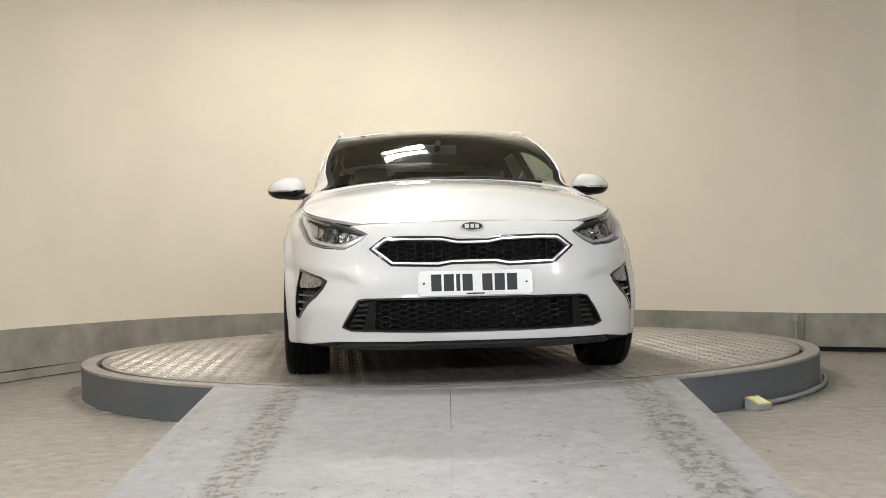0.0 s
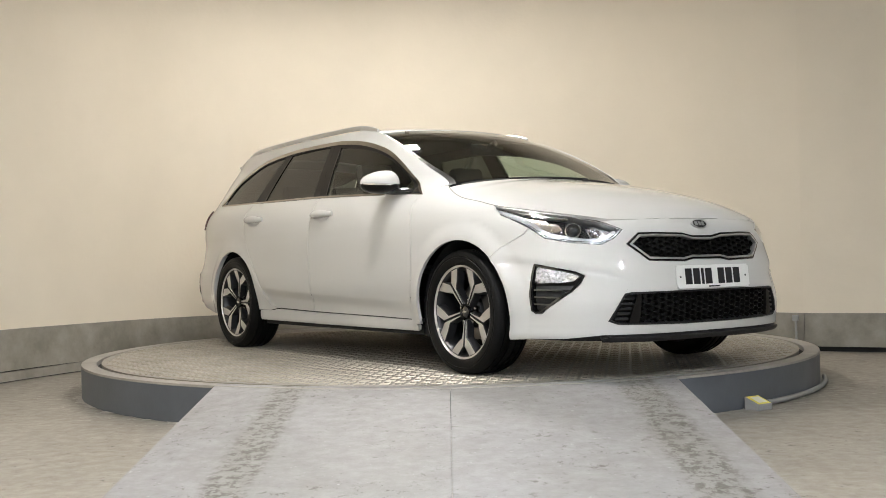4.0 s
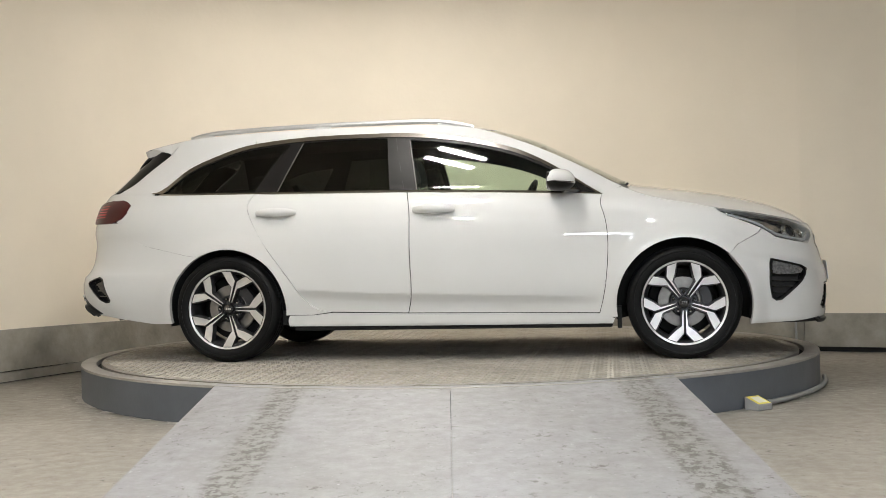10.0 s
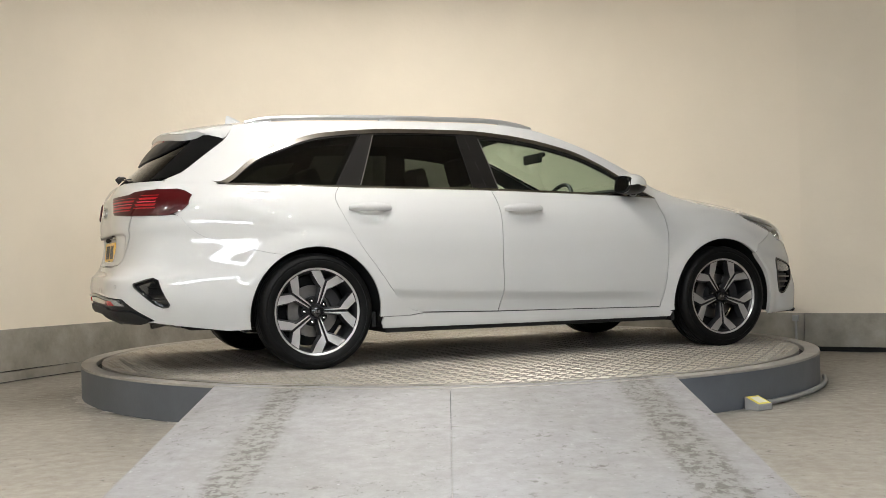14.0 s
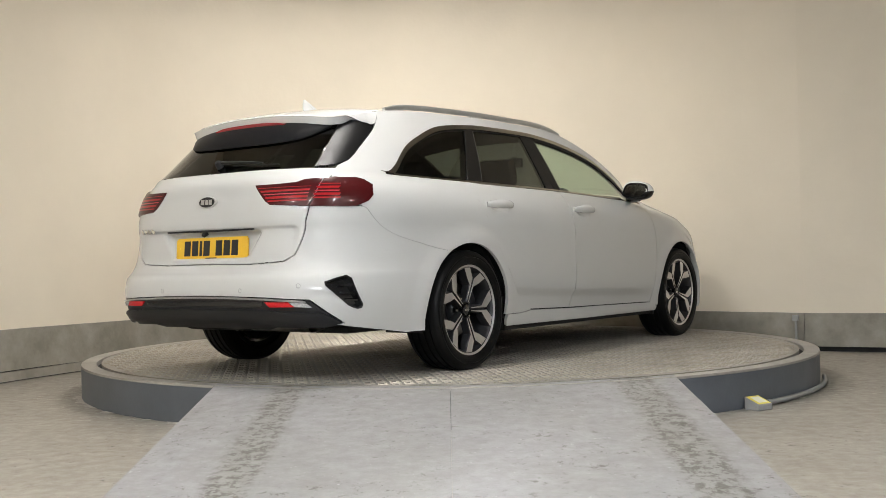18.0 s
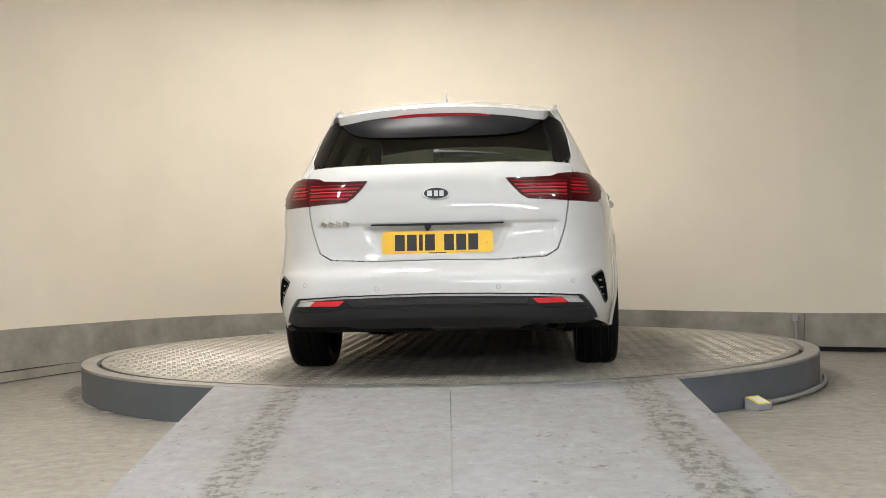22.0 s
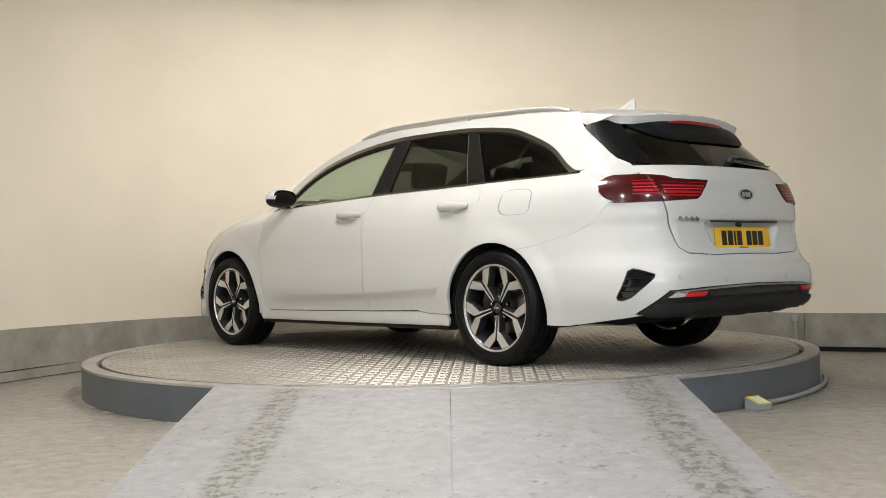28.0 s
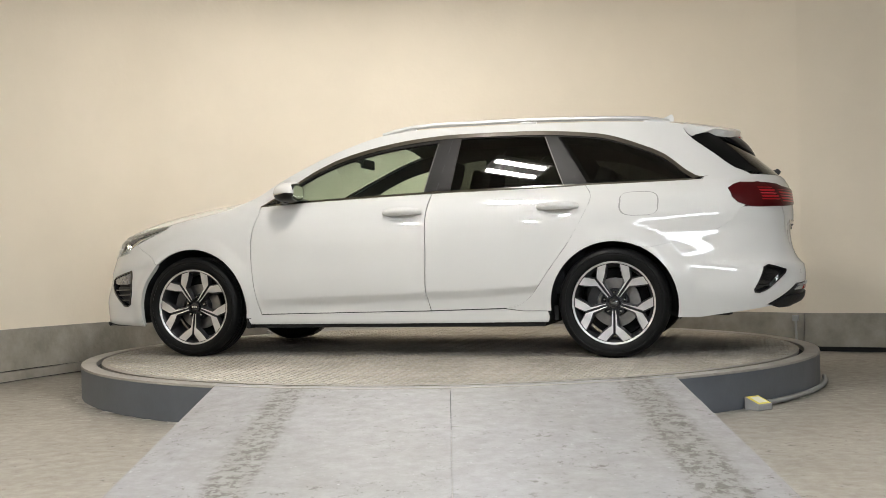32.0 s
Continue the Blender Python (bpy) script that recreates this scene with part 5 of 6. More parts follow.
# ---- tail lamps ----
TAIL_DARK = material("smoked_red_lamp", (0.050, 0.003, 0.004), 0.3, coat=0.45, rough_spread=0.02, spec=0.12)
TAIL_RED = material("red_lamp_strip", (0.34, 0.009, 0.014), 0.3, coat=0.35, rough_spread=0.04, spec=0.15)
TAIL_PINK = material("bright_lamp_strip", (0.56, 0.05, 0.07), 0.3, coat=0.35, spec=0.15)
REFLECT_RED = material("red_reflector", (0.62, 0.015, 0.02), 0.25, coat=0.5, spread=0.1, scale=200)
TL_IN = [("y", 0.322, 0.956), ("y", 0.45, 0.957), ("y", 0.535, 0.962), ("y", 0.565, 0.975), ("y", 0.627, 0.983), ("y", 0.610, 0.845), ("y", 0.425, 0.856), ("y", 0.39, 0.878)]
TL_OUT = [("y", 0.6285, 0.983), ("y", 0.70, 0.985), (-2.04, 0.985), (-1.99, 0.970), (-1.964, 0.950), (-1.985, 0.90), (-2.02, 0.868), (-2.089, 0.843), ("y", 0.72, 0.842), ("y", 0.6115, 0.845)]
for s in (1, -1):
    inner = [(0.352 + 0.016 * k, 0.602, 0.934 - 0.0165 * k, 0.9415 - 0.0155 * k) for k in range(5)]
    outer = [(0.632 - 0.002 * k, 0.690 + 0.005 * k, 0.944 - 0.0165 * k, 0.953 - 0.0160 * k) for k in range(5)]
    for pts, rows in ((TL_IN, inner), (TL_OUT, outer)):
        base = sheet("tail_lamp", r_poly(pts, s), rear_map, TAIL_DARK, car, 0.02, gap=0.001, off=0.010, flange=0.03, label="glossy dark red tail lamp", roll=0.004)
        for k, (y0, y1, z0, z1) in enumerate(rows):
            thin = 0.0 if k in (1, 3) else 0.0028
            sheet("light_strip", [rear_uv("y", y, z, s) for y, z in ((y0, z0 + thin), (y1, z0 + thin), (y1 + 0.002, z1 - thin), (y0 - 0.008, z1 - thin))], rear_map, TAIL_PINK if k == 2 else TAIL_RED, base, 0.02, gap=0.0, off=0.0125, flange=0.004)
    # bumper vents
    vp = r_poly(VENT, s)
    v = sheet("bumper_vent", vp, rear_map, GLOSS_BLACK, car, 0.012, gap=0.001, off=0.003, flange=0.04, holes=[shrink(vp, 0.009)], label="gloss black bumper corner vent")
    sheet("vent_back", vp, rear_map, GLOSS_BLACK, v, 0.02, off=-0.03, flange=0)
    for k in range(3):
        z = 0.395 + 0.035 * k
        xa, xb = -2.104 - 0.0165 * k, -2.185 - 0.012 * k
        sheet("vent_fin", r_poly([(xa, z), (xb, z + 0.002), (xb, z + 0.010), (xa, z + 0.008)], s), rear_map, GLOSS_BLACK, v, 0.012, gap=0, off=-0.006, flange=0.02)
    # reflectors in the lower panel
    sheet("reflector", [rear_uv("y", y, z, s) for y, z in ((0.435, 0.398), (0.57, 0.398), (0.60, 0.375), (0.462, 0.374))], rear_map, REFLECT_RED, car, 0.015, gap=0, off=0.004, flange=0.015, label="red rear reflector")
    sheet("reversing_lamp", [rear_uv("y", y, z, s) for y, z in ((0.572, 0.398), (0.645, 0.396), (0.672, 0.372), (0.602, 0.375))], rear_map, WHITE_LENS, car, 0.015, gap=0, off=0.004, flange=0.015, label="clear reversing lamp")
    for y, z in ((0.622, 0.473), (0.281, 0.452)):
        bm = lathe(bmesh.new(), [(0.0, 0.0025), (0.008, 0.0025), (0.009, 0.0), (0.0095, 0.0)], 20)
        part("parking_sensor", bm, WHITE, car, smooth=True).matrix_basis = frame_on(rear_map, *rear_uv("y", y, z, s), 0.0)
        bm = lathe(bmesh.new(), [(0.0090, 0.0012), (0.0112, 0.0012)], 20)
        part("sensor_ring", bm, PIPE_GREY, car).matrix_basis = frame_on(rear_map, *rear_uv("y", y, z, s), 0.0)
strip = [("y", 0.0, 0.4225), ("y", 0.45, 0.4145), ("y", 0.640, 0.4035), ("y", 0.652, 0.397), ("y", 0.45, 0.4075), ("y", 0.0, 0.4155)]
sheet("bumper_strip", both(strip, r_poly), rear_map, SATIN, car, 0.02, gap=0, off=0.009, flange=0.016, label="thin chrome strip")
mesh_band = [("y", 0.0, 0.405), ("y", 0.42, 0.398), ("y", 0.41, 0.376), ("y", 0.0, 0.376)]
sheet("bumper_grid", both(mesh_band, r_poly), rear_map, GLOSS_BLACK, car, 0.02, gap=0, off=0.0, flange=0.01)
step_band = [("y", 0.0, 0.362), ("y", 0.44, 0.362), ("y", 0.50, 0.350), ("y", 0.70, 0.345), ("y", 0.735, 0.30), ("y", 0.68, 0.28), ("y", 0.42, 0.315), ("y", 0.0, 0.315)]
sheet("diffuser_step", both(step_band, r_poly), rear_map, MATT_BLACK, car, 0.025, gap=0, off=0.016, flange=0.03, roll=0.008)

# ---- roof rails, aerial, spoiler lamp, wipers ----
for s in (1, -1):
    pts = []
    for k in range(25):
        x = -1.64 + 1.77 * k / 24
        e = min(1, (k / 24) / 0.10, (1 - k / 24) / 0.14)
        y = side_y(x, edge_z(x)) - 0.012
        pts.append((x, s * y, top_map(x, y).z + 0.019 * (1 - (1 - e) ** 2)))
    rail = part("roof_rail", tube(bmesh.new(), pts, 0.0115, 10, flat=1.3), SATIN, car, "satin aluminium roof rail", smooth=True)
    for x in (-1.54, -0.80, -0.04):
        y = side_y(x, edge_z(x)) - 0.012
        z = top_map(x, y).z
        part("rail_foot", box(bmesh.new(), x - 0.05, s * y - 0.009, z - 0.01, x + 0.05, s * y + 0.009, z + 0.014, 0.006), SATIN, rail)
PAINT_PLAIN = material("white_plastic", (0.60, 0.61, 0.60), 0.4)
bm = bmesh.new()
z0 = 1.414
fin = [(-1.632, 0.0), (-1.630, 0.038), (-1.625, 0.062), (-1.614, 0.065), (-1.596, 0.040), (-1.55, 0.016), (-1.47, 0.0)]
rows = []
for s in (-1, 1):
    rows.append([bm.verts.new((x, s * (0.009 * (1 - h / 0.07) + 0.0015) * (1 if i not in (0, 6) else 0.4), z0 + h)) for i, (x, h) in enumerate(fin)])
for i in range(6):
    bm.faces.new((rows[0][i], rows[0][i + 1], rows[1][i + 1], rows[1][i]))
bm.faces.new(rows[0][::-1])
bm.faces.new(rows[1])
bmesh.ops.triangulate(bm, faces=bm.faces)
bmesh.ops.recalc_face_normals(bm, faces=bm.faces)
part("shark_fin_aerial", bm, PAINT_PLAIN, car, "white shark-fin aerial", smooth=True)


# the gloss black housing below the lip, down to the glass
low_z = curve([(0.0, 1.176), (0.26, 1.178), (0.35, 1.184), (0.44, 1.206), (0.52, 1.262)])
bm = bmesh.new()
rows = []
edge = smooth_loop([(x + 0.012 + 0.02 * (abs(y) / 0.5) ** 4, min(y, 0.506)) for x, y in [(-2.05, 0.0), (-2.047, 0.11), (-2.038, 0.24), (-2.018, 0.39), (-1.992, 0.478), (-1.962, 0.513)]], 5)
for x, y in [(x, -y) for x, y in edge[:0:-1]] + edge:
    a = Vector((x, y, top_map(x, y).z - 0.042))
    b = frame_on(rear_map, *rear_uv("y", y * 0.965, low_z(abs(y))), 0.004).translation
    row = []
    for k in range(7):
        t = k / 6
        q = a.lerp(b, t)
        q += Vector((-0.012 * math.sin(math.pi * t) * (1 if abs(y) < 0.4 else 0.5), 0, 0))
        row.append(bm.verts.new(q))
    rows.append(row + [bm.verts.new(b + Vector((0.03, 0, -0.002)))])
for a, b in zip(rows, rows[1:]):
    for k in range(7):
        bm.faces.new((a[k], a[k + 1], b[k + 1], b[k]))
bmesh.ops.recalc_face_normals(bm, faces=bm.faces)
part("spoiler_underside", bm, material("black_spoiler_plastic", (0.010, 0.010, 0.011), 0.38, spec=0.12), car, "black underside of the spoiler", smooth=True)
bl = [(-2.052 + 0.055 * (y / 0.5) ** 2 * 0.9, y) for y in np.linspace(-0.25, 0.25, 14)]
bm = bmesh.new()
rings = []
for x, y in bl:
    z = top_map(x, y).z
    rings.append([bm.verts.new(v) for v in ((x - 0.001, y, z - 0.036 - 0.008 * (abs(y) / 0.25) ** 6), (x + 0.001, y, z - 0.056), (x + 0.04, y, z - 0.066), (x + 0.04, y, z - 0.034))])
for a, b in zip(rings, rings[1:]):
    for k in range(4):
        bm.faces.new((a[k], a[(k + 1) % 4], b[(k + 1) % 4], b[k]))
bm.faces.new(rings[0][::-1])
bm.faces.new(rings[-1])
bmesh.ops.recalc_face_normals(bm, faces=bm.faces)
part("high_brake_lamp", bm, material("brake_lamp_red", (0.30, 0.012, 0.02), 0.2, coat=0.6), car, "red high-level brake lamp")


def bar_on(name, fmap, pts, r, mat, parent, off, label="", flat=0.6):
    ps = [frame_on(fmap, u, v, off).translation for u, v in pts]
    return part(name, tube(bmesh.new(), ps, r, 8, flat=flat), mat, parent, label, True)


uvr = lambda y, z: rear_uv("y", y, z)
line = [(-0.01 - 0.30 * k / 8, 1.078 - 0.014 * (k / 8) ** 2 - 0.006 * k / 8) for k in range(9)]
wp = bar_on("rear_wiper", rear_map, [uvr(y, z) for y, z in line], lambda t: 0.017 - 0.010 * t, MATT_BLACK, car, 0.016, "black rear wiper arm")
bar_on("wiper_blade", rear_map, [uvr(-0.10 - 0.30 * k / 6, 1.066 - 0.012 * k / 6) for k in range(7)], 0.005, MATT_BLACK, wp, 0.006)
part("wiper_pivot", lathe(bmesh.new(), [(0.0, 0.035), (0.014, 0.034), (0.018, 0.026), (0.02, 0.0)], 20), MATT_BLACK, wp, smooth=True).matrix_basis = frame_on(rear_map, *uvr(0.0, 1.07), 0.0)
bm = lathe(bmesh.new(), [(0.0, 0.022), (0.010, 0.02), (0.014, 0.006), (0.016, -0.004)], 18)
part("rear_camera", bm, MATT_BLACK, car, smooth=True).matrix_basis = Matrix.Translation((-2.312, 0.045, 0.737)) @ Matrix.Rotation(-math.pi / 2 - 0.7, 4, "Y")
hand_strip = both([("y", 0.0, 0.752), ("y", 0.16, 0.7518), ("y", 0.31, 0.7515), ("y", 0.31, 0.7445), ("y", 0.16, 0.743), ("y", 0.0, 0.742)], r_poly)
sheet("tailgate_grip", hand_strip, rear_map, MATT_BLACK, car, 0.012, gap=0, off=0.006, flange=0.02)
# cowl and front wipers
cowl = [(1.03 + 0.04 * (1 - (y / 0.7) ** 2), y) for y in np.linspace(-0.62, 0.62, 14)] + [(0.965 + 0.045 * (1 - (y / 0.7) ** 2), y) for y in np.linspace(0.60, -0.60, 14)]
sheet("cowl", cowl, top_map, MATT_BLACK, car, 0.03, gap=0, off=-0.022, flange=0.02, outward=lambda q: Vector((0.3, 0, 1)))
for y0, y1 in ((-0.30, 0.30), (0.24, 0.54)):
    ps = []
    for k in range(9):
        y = y0 + (y1 - y0) * k / 8
        x = 1.006 + 0.035 * (1 - (y / 0.7) ** 2) - 0.02 * k / 8
        q = top_map(x, y)
        ps.append((q.x, y, q.z - 0.010))
    part("front_wiper", tube(bmesh.new(), ps, 0.008, 8), MATT_BLACK, car, "black wiper", smooth=True)

# ---- door handles, mirrors, fuel flap ----
MIRROR = material("mirror_silver", (0.80, 0.82, 0.82), 0.02, 1.0, rough_spread=0.01)
for s in (1, -1):
    for hx, hz in HANDLES:
        ps = []
        for k in range(13):
            t = k / 12
            x = hx - 0.118 + 0.236 * t
            z = hz + 0.008 + 0.004 * math.sin(math.pi * t)
            ps.append((x, s * (side_y(x, z) + 0.006 + 0.026 * math.sin(math.pi * t) ** 0.5), z))
        h = part("door_handle", tube(bmesh.new(), ps, lambda t: 0.007 + 0.0155 * math.sin(math.pi * min(max(t, 0.02), 0.98)) ** 0.4, 10, flat=1.15), WHITE, car, smooth=True)
    # mirror: upper shell, black lower half, glass, foot
    cx, cy, cz = 0.645, s * 0.905, 1.008

    def shell(a0, a1, n, grow=0.0):
        """A strip of the mirror's drop-shaped housing, between two angles round its long axis."""
        bm = bmesh.new()
        rows = []
        for i in range(25):
            v = -math.cos(math.pi * i / 24)
            hi_ = 0.074 * (1 - min(1.0, ((v + 0.35) / (1.35 if v > -0.35 else 0.65)) ** 2)) ** 0.55
            dn_ = 0.056 * (1 - abs(v) ** 2.6) ** 0.5
            fr_ = 0.092 * (1 - abs(v) ** 2.4) ** 0.6
            row = []
            for j in range(n + 1):
                a = math.radians(a0 + (a1 - a0) * j / n)
                ca, sa = math.cos(a), math.sin(a)
                px = (fr_ + grow) * abs(ca) ** 0.9 if ca > 0 else -(0.062 * (1 - v ** 8) ** 0.5 + grow) * abs(ca) ** 0.55
                pz = ((hi_ if sa > 0 else dn_) + grow) * math.copysign(abs(sa) ** (0.9 if ca > 0 else 0.75), sa)
                row.append(bm.verts.new((cx + px - 0.035 * max(0.0, v) ** 2 * (1 if ca > 0 else 0.3), cy + s * v * (0.111 + grow), cz + pz)))
            rows.append(row)
        for a, b in zip(rows, rows[1:]):
            for j in range(n):
                bm.faces.new((a[j], a[j + 1], b[j + 1], b[j]))
        bmesh.ops.remove_doubles(bm, verts=bm.verts, dist=1e-5)
        bmesh.ops.recalc_face_normals(bm, faces=bm.faces)
        return bm
    mir = part("door_mirror", shell(-4, 184, 20), WHITE, car, "white door mirror with a black underside", smooth=True)
    part("mirror_base", shell(184, 356, 18, -0.001), PILLAR, mir, smooth=True)
    part("indicator_strip", shell(-13, -4, 2, 0.0012), CHROME, mir, smooth=True)
    oval = smooth_loop([(-0.092, -0.010), (-0.080, -0.038), (-0.02, -0.052), (0.045, -0.048), (0.084, -0.026), (0.092, 0.008), (0.072, 0.038), (0.0, 0.052), (-0.064, 0.042)], 4, True)
    bm = prism(bmesh.new(), shrink(oval, 0.013), 0, 0.004)
    bz = prism(bmesh.new(), oval, -0.014, 0.002)
    part("mirror_bezel", bz, GLOSS_BLACK, mir).matrix_basis = Matrix.Translation((cx - 0.0615, cy, cz + 0.006)) @ Matrix(((0, 0, -1, 0), (-1, 0, 0, 0), (0, 1, 0, 0), (0, 0, 0, 1)))
    g = part("mirror_glass", bm, MIRROR, mir)
    g.matrix_basis = Matrix.Translation((cx - 0.0628, cy, cz + 0.006)) @ Matrix(((0, 0, -1, 0), (-1, 0, 0, 0), (0, 1, 0, 0), (0, 0, 0, 1)))
    ps = [(cx + 0.02, cy - s * 0.01, cz - 0.040), (cx + 0.045, s * 0.85, cz - 0.046), (cx + 0.08, s * 0.80, cz - 0.044), (cx + 0.112, s * 0.765, cz - 0.050)]
    part("mirror_foot", tube(bmesh.new(), ps, 0.026, 10, flat=0.75), GLOSS_BLACK, mir, smooth=True)
    sail = [(0.868, lo(0.86) - 0.004), (0.785, lo(0.785)), (0.783, 0.988)]
    sheet("mirror_sail", sail, side_map(s), GLOSS_BLACK, car, 0.02, gap=0, off=-0.001, flange=0.006)
flap = []
for k in range(32):
    a = 2 * math.pi * k / 32
    flap.append((-1.475 + 0.112 * math.copysign(abs(math.cos(a)) ** (2 / 3.4), math.cos(a)), 0.878 + 0.070 * math.copysign(abs(math.sin(a)) ** (2 / 3.4), math.sin(a))))
FLAP_LINE = [rear_uv("x", x, z, 1) for x, z in flap]
sheet("fuel_flap_joint", FLAP_LINE, rear_map, PIPE_GREY, car, 0.012, gap=0, off=0.0016, flange=0, holes=[shrink(FLAP_LINE, 0.0032)])

# ---- inside the car ----
inner_top = [(x, edge_z(x) - 0.004) for x in np.linspace(0.93, -1.70, 40)]
inner_low = [(x, dlo_low(x) - 0.03) for x in np.linspace(-1.70, 0.88, 20)]
for s in (1, -1):
    sm = side_map(s)
    sheet("pillar_trim", inner_top + inner_low, sm, MATT_BLACK, car, 0.05, gap=0, off=-0.026, flange=0, holes=[shrink(front_glass, -0.004), shrink(rear_glass, -0.004), shrink(quarter_glass, 0.03)])
    # door cards
    card = [(x, dlo_low(x) + 0.004) for x in np.linspace(0.85, -1.2, 20)] + [(-1.1, 0.62), (-0.9, 0.35), (0.8, 0.35)]
    sheet("door_card", card, sm, MATT_BLACK, car, 0.08, gap=0, off=-0.06, flange=0)
liner = [(x, side_y(x, edge_z(x)) - 0.03) for x in np.linspace(0.22, -1.72, 24)]
sheet("headlining", liner + [(x, -y) for x, y in liner[::-1]], top_map, LINING, car, 0.08, gap=0, off=-0.03, flange=0, outward=lambda q: Vector((0, 0, 1)))
bm = bmesh.new()
prof = [(1.02, 0.96), (0.80, 0.975), (0.62, 0.965), (0.55, 0.93), (0.52, 0.80), (0.60, 0.55), (1.02, 0.50)]
ys = [-0.73, -0.70, 0.70, 0.73]
rows = [[bm.verts.new((x, y, z - (0.02 if abs(y) > 0.71 else 0))) for x, z in prof] for y in ys]
for a, b in zip(rows, rows[1:]):
    for i in range(len(prof) - 1):
        bm.faces.new((a[i], a[i + 1], b[i + 1], b[i]))
part("dashboard", bm, MATT_BLACK, car)
bm = lathe(bmesh.new(), [(0.178, 0.0), (0.183, 0.010), (0.193, 0.013), (0.202, 0.008), (0.203, -0.006), (0.192, -0.013), (0.182, -0.009), (0.178, 0.0)], 40)
wheel_m = Matrix.Translation((0.40, -0.36, 0.875)) @ Matrix.Rotation(math.radians(-65), 4, "Y")
sw = part("steering_wheel", bm, MATT_BLACK, car, smooth=True)
sw.matrix_basis = wheel_m
bm = bmesh.new()
box(bm, -0.055, -0.18, -0.03, 0.03, 0.18, 0.006, 0.008)
box(bm, -0.18, -0.03, -0.02, -0.02, 0.03, 0.004, 0.006)
part("wheel_boss", bm, MATT_BLACK, sw)


def seat_back(x, y, w, z_top, lean, head=True):
    bm = bmesh.new()
    box(bm, -0.07, -w / 2, 0.0, 0.05, w / 2, z_top - 0.50, 0.045)
    o = part("seat_back", bm, FABRIC, car, smooth=True)
    o.matrix_basis = Matrix.Translation((x, y, 0.48)) @ Matrix.Rotation(math.radians(-lean), 4, "Y")
    if head:
        bm = bmesh.new()
        box(bm, -0.05, -0.125, z_top - 0.47, 0.045, 0.125, z_top - 0.295, 0.042)
        part("head_restraint", bm, FABRIC, o, smooth=True)
        for q in (-0.05, 0.05):
            part("restraint_rod", tube(bmesh.new(), [(0, q, z_top - 0.51), (0, q, z_top - 0.45)], 0.006, 8), CHROME, o)
    return o


for y in (-0.37, 0.37):
    seat_back(-0.10, y, 0.48, 1.04, 14)
    part("seat_cushion", box(bmesh.new(), -0.12, y - 0.25, 0.36, 0.42, y + 0.25, 0.52, 0.05), FABRIC, car, smooth=True)
for y in (-0.40, 0.0, 0.40):
    seat_back(-1.02, y, 0.44, 0.98, 20, True)
part("rear_bench", box(bmesh.new(), -1.02, -0.66, 0.36, -0.52, 0.66, 0.53, 0.05), FABRIC, car, smooth=True)
part("load_cover", box(bmesh.new(), -2.05, -0.62, 0.93, -1.20, 0.62, 0.945, 0.004), MATT_BLACK, car)
bm = box(bmesh.new(), 0.43, -0.12, 1.215, 0.455, 0.12, 1.28, 0.01)
im = part("interior_mirror", bm, MATT_BLACK, car)
part("mirror_stem", tube(bmesh.new(), [(0.455, 0, 1.25), (0.50, 0, 1.275), (0.53, 0, 1.285)], 0.018, 8), MATT_BLACK, im)
part("centre_console", box(bmesh.new(), -0.3, -0.11, 0.35, 0.62, 0.11, 0.66, 0.03), MATT_BLACK, car)

# ---- below the tail: silencer, pipe, axle ----
STEEL_DULL = material("exhaust_steel", (0.34, 0.32, 0.30), 0.4, 1.0, spread=0.2, scale=20, stain=0.3, stain_scale=8)
bm = bmesh.new()
tube(bm, [(-1.98, 0.06, 0.276), (-1.98, 0.04, 0.276), (-1.98, -0.36, 0.276), (-1.98, -0.38, 0.276)], lambda t: 0.058 if 0.1 < t < 0.9 else 0.052, 20, flat=0.8)
ex = part("silencer", bm, STEEL_DULL, car, "dull steel silencer", smooth=True)
part("exhaust_pipe", tube(bmesh.new(), [(-1.98, 0.05, 0.28), (-1.96, 0.13, 0.27), (-1.90, 0.18, 0.25), (-1.6, 0.2, 0.24), (-1.2, 0.15, 0.22)], 0.026, 12), STEEL_DULL, ex, smooth=True)
part("tailpipe", tube(bmesh.new(), [(-1.98, -0.36, 0.285), (-2.02, -0.47, 0.282), (-2.09, -0.52, 0.275), (-2.16, -0.53, 0.262)], 0.024, 12, False), STEEL_DULL, ex, smooth=True)
part("rear_axle", tube(bmesh.new(), [(-1.36, -0.64, 0.27), (-1.28, -0.45, 0.23), (-1.25, 0, 0.22), (-1.28, 0.45, 0.23), (-1.36, 0.64, 0.27)], 0.035, 10), DARK, car, smooth=True)
bm = bmesh.new()
box(bm, -1.98, 0.15, 0.255, -1.75, 0.55, 0.30, 0.02)
box(bm, -1.96, -0.62, 0.26, -1.7, -0.42, 0.30, 0.02)
part("under_shield", bm, DARK, car)
for s in (1, -1):
    part("mud_flap", box(bmesh.new(), -1.00, s * 0.76 - 0.06, 0.215, -0.975, s * 0.76 + 0.06, 0.30, 0.005), DARK, car)
    part("mud_flap", box(bmesh.new(), 0.955, s * 0.765 - 0.07, 0.175, 0.98, s * 0.765 + 0.06, 0.30, 0.005), DARK, car)

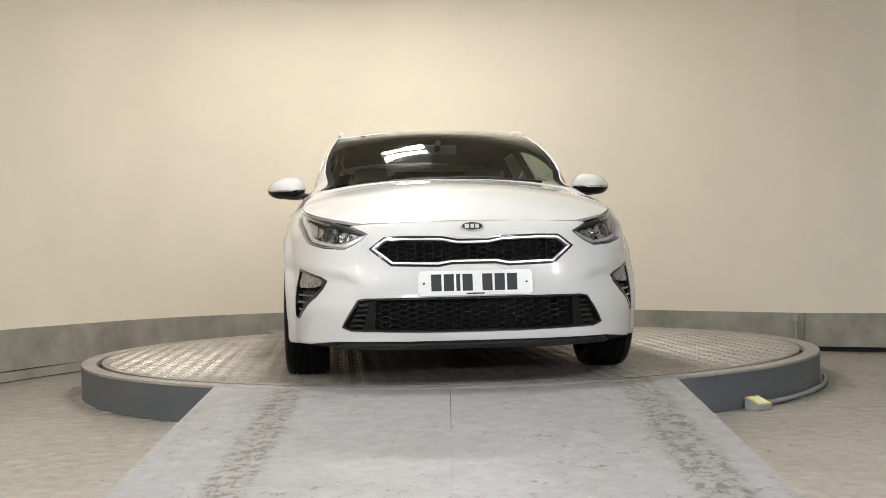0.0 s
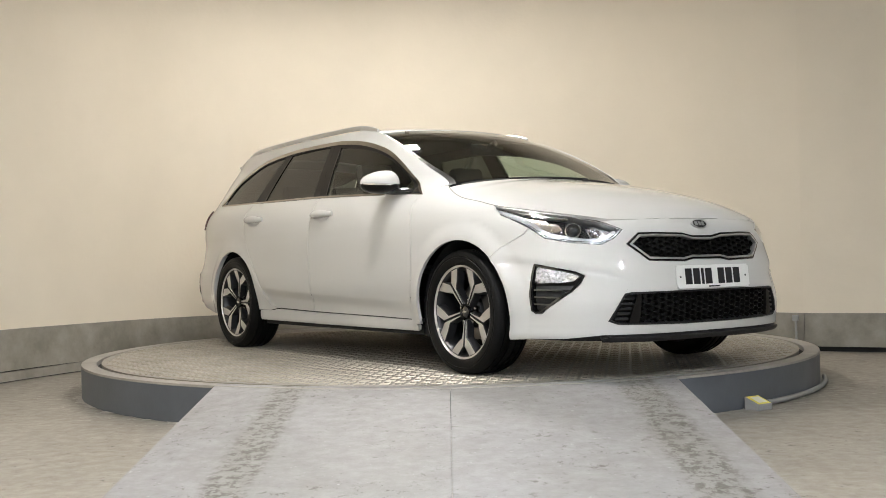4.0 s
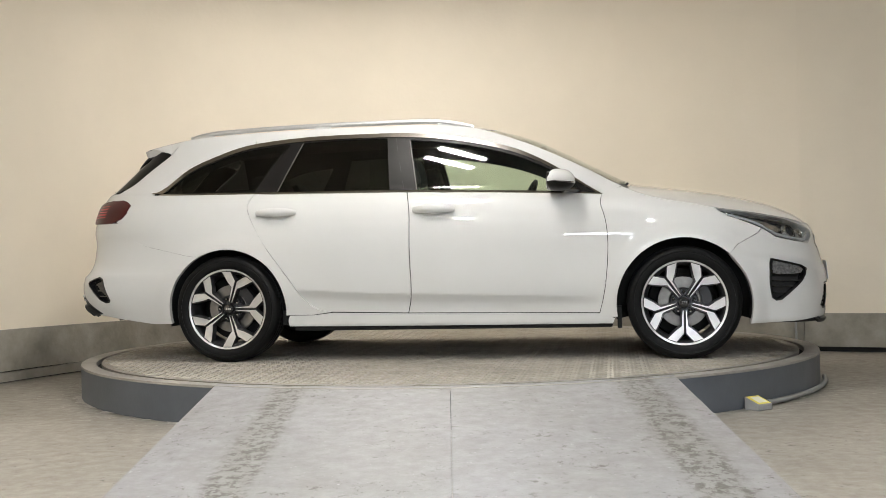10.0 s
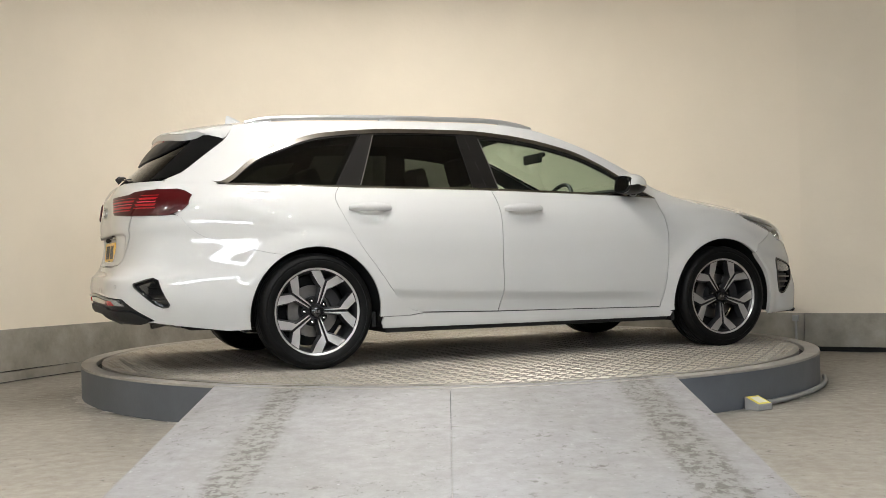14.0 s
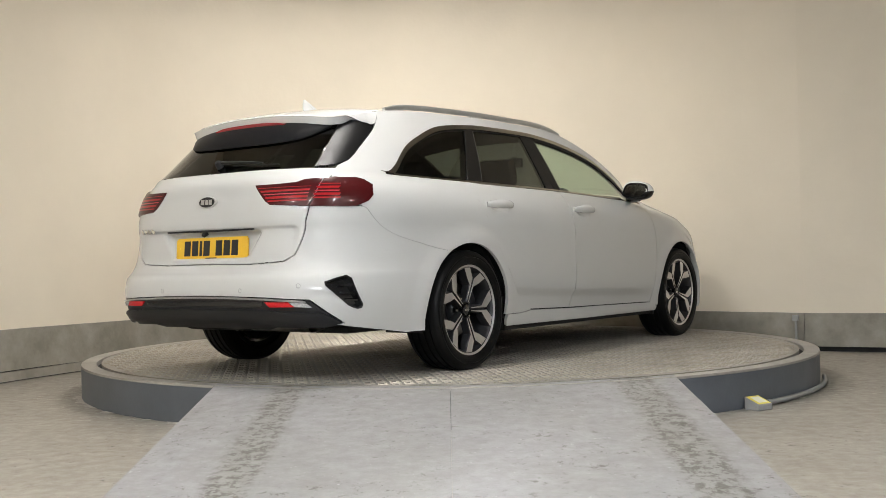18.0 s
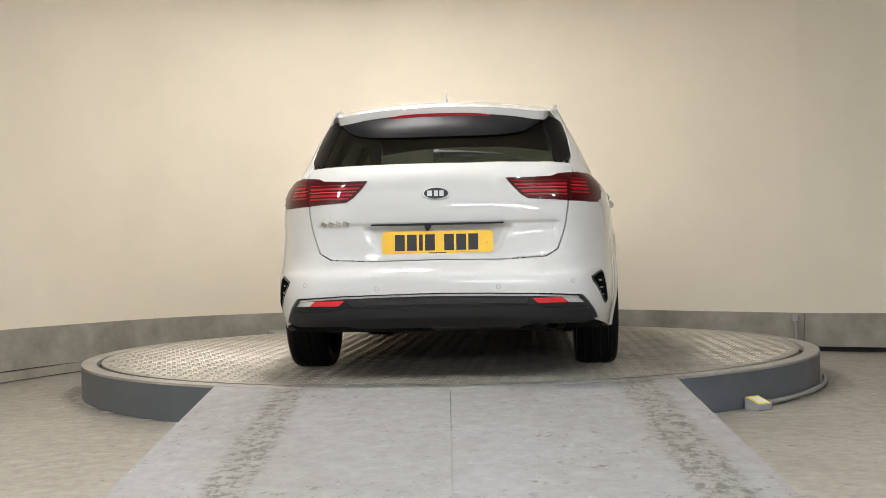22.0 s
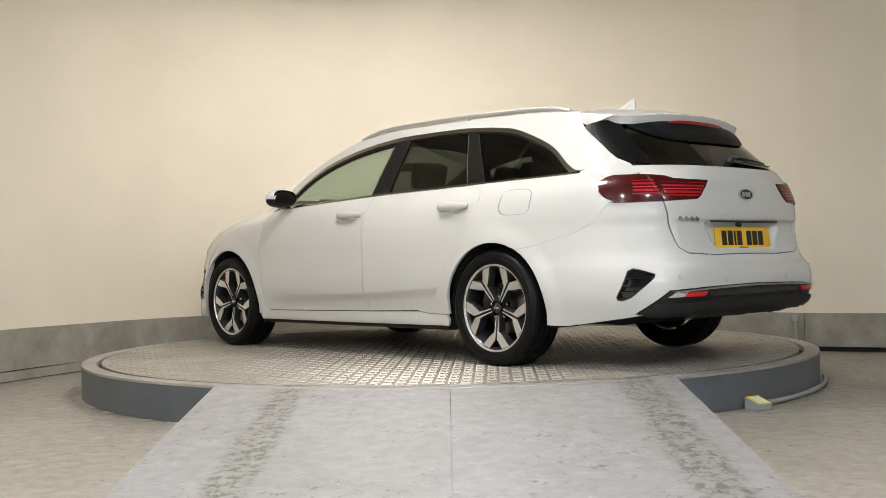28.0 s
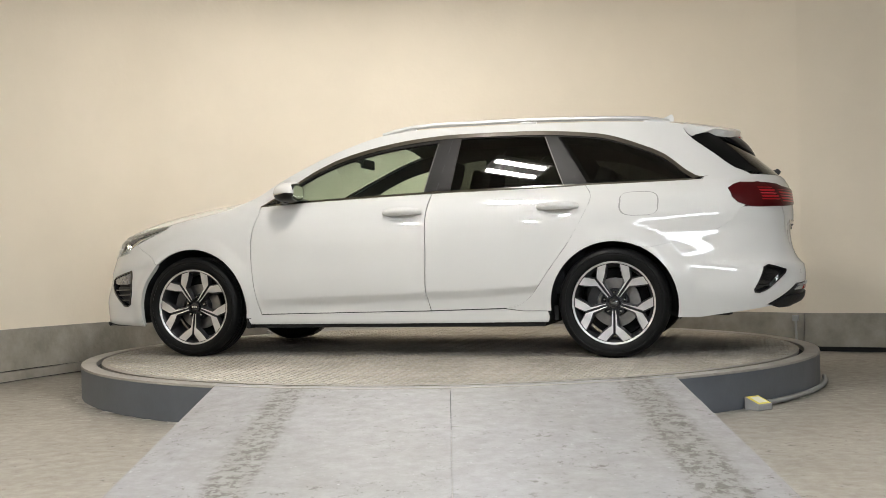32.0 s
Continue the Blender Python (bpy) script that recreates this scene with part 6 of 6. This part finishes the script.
# ---- small things round the table ----
bx_ = tagged(new("sensor_box"), "small grey box with a yellow label, at the turntable's foot", "box")
bx_.matrix_basis = pose(1.530, -1.845, 0, 0, 0, 34) @ Matrix.Diagonal((0.92, 0.92, 0.84, 1))
bm = bmesh.new()
v = [bm.verts.new(p) for p in ((-0.055, -0.04, 0), (0.055, -0.04, 0), (0.055, 0.06, 0), (-0.055, 0.06, 0), (-0.055, -0.04, 0.035), (0.055, -0.04, 0.035), (0.055, 0.06, 0.075), (-0.055, 0.06, 0.075))]
for f in ((3, 2, 1, 0), (4, 5, 6, 7), (0, 1, 5, 4), (1, 2, 6, 5), (2, 3, 7, 6), (3, 0, 4, 7)):
    bm.faces.new([v[i] for i in f])
bmesh.ops.bevel(bm, geom=bm.edges, offset=0.003, segments=1, affect="EDGES")
part("case", bm, PIPE_GREY, bx_)
LABEL_YELLOW = material("yellow_label", (0.75, 0.66, 0.10), 0.5)
LABEL_PALE = material("pale_label", (0.75, 0.73, 0.62), 0.5)
bm = bmesh.new()
bm.faces.new([bm.verts.new(p) for p in ((-0.05, -0.034, 0.0395), (0.05, -0.034, 0.0395), (0.05, 0.054, 0.075), (-0.05, 0.054, 0.075))])
part("label", bm, LABEL_YELLOW, bx_)
bm = bmesh.new()
bm.faces.new([bm.verts.new(p) for p in ((-0.032, -0.022, 0.046), (0.036, -0.022, 0.046), (0.036, 0.04, 0.0712), (-0.032, 0.04, 0.0712))])
part("label_panel", bm, LABEL_PALE, bx_)
pts = [(math.cos(a) * (R_OUT + 0.025), math.sin(a) * (R_OUT + 0.025), 0.018) for a in np.linspace(math.radians(-47), math.radians(-14), 16)]
tagged(part("conduit", tube(bmesh.new(), pts, 0.014, 10), PIPE_GREY, smooth=True), "grey plastic conduit lying round the turntable's foot", "conduit")
# upright conduit with a small box on the plinth of the wall
cx, cy = 2.72, 1.335
wc = tagged(new("wall_conduit"), "short grey conduit with a junction box on the plinth", "conduit")
wc.matrix_basis = pose(cx, cy, 0, 0, 0, -32)
part("pipe", tube(bmesh.new(), [(0, -0.012, 0.0), (0, -0.012, 0.25)], 0.010, 10), PIPE_GREY, wc, smooth=True)
part("junction_box", box(bmesh.new(), -0.022, -0.035, 0.24, 0.022, 0.0, 0.285, 0.004), PIPE_GREY, wc)
# landing behind the ring, level with the deck
bm = bmesh.new()
inner = [(math.cos(a) * (R_OUT + 0.004), math.sin(a) * (R_OUT + 0.004)) for a in np.linspace(math.radians(128), math.radians(62), 24)]
outer = [(-1.62, 2.40), (-1.45, 2.78), (-0.4, 2.84), (0.62, 2.55), (1.05, 2.36)]
prism(bm, inner + outer[::-1], 0.0, TABLE_Z - 0.004)
bmesh.ops.recalc_face_normals(bm, faces=bm.faces)
tagged(part("landing", bm, RAMP_GREY), "grey landing between the turntable and the wall", "platform")
# loose specks of dirt on the floor
rnd = random.Random(5)
for x, y, r in ((-1.34, -2.82, 0.008), (2.75, 0.9, 0.014), (2.45, 0.62, 0.010), (2.35, 0.25, 0.012), (2.62, -0.1, 0.007)):
    bm = bmesh.new()
    bmesh.ops.create_icosphere(bm, subdivisions=1, radius=r)
    for vv in bm.verts:
        vv.co *= rnd.uniform(0.6, 1.1)
        vv.co.z = max(0.0, vv.co.z * 0.5)
    tagged(part("debris", bm, SKIRT), "small crumb of dirt on the floor", "debris", "debris").matrix_basis = pose(x, y, 0.0)


# ---- what moves: the deck turns and carries the car ----
TURN = [(0, -84.27), (1, -76.73), (2, -69.20), (3, -61.67), (4, -54.13), (5, -46.59), (6, -39.03), (7, -31.45), (8, -23.83), (9, -16.19), (10, -8.51), (11, -0.78), (12, 6.98), (13, 14.78), (14, 22.61), (15, 30.47), (16, 38.36), (17, 46.26), (18, 54.18), (19, 62.09), (20, 70.00), (21, 77.90), (22, 85.79), (23, 93.65), (24, 101.50), (25, 109.32), (26, 117.14), (27, 124.96), (28, 132.79), (29, 140.65), (30, 148.58), (31, 156.60), (32, 164.75)]


def motions():
    walk(disc, [(t, pose(0, 0, TABLE_Z, 0, 0, a)) for t, a in TURN])
    walk(car, [(t, pose(0, 0, TABLE_Z, 0, 0, a) @ pose(0.146, -0.113, 0)) for t, a in TURN])


motions()
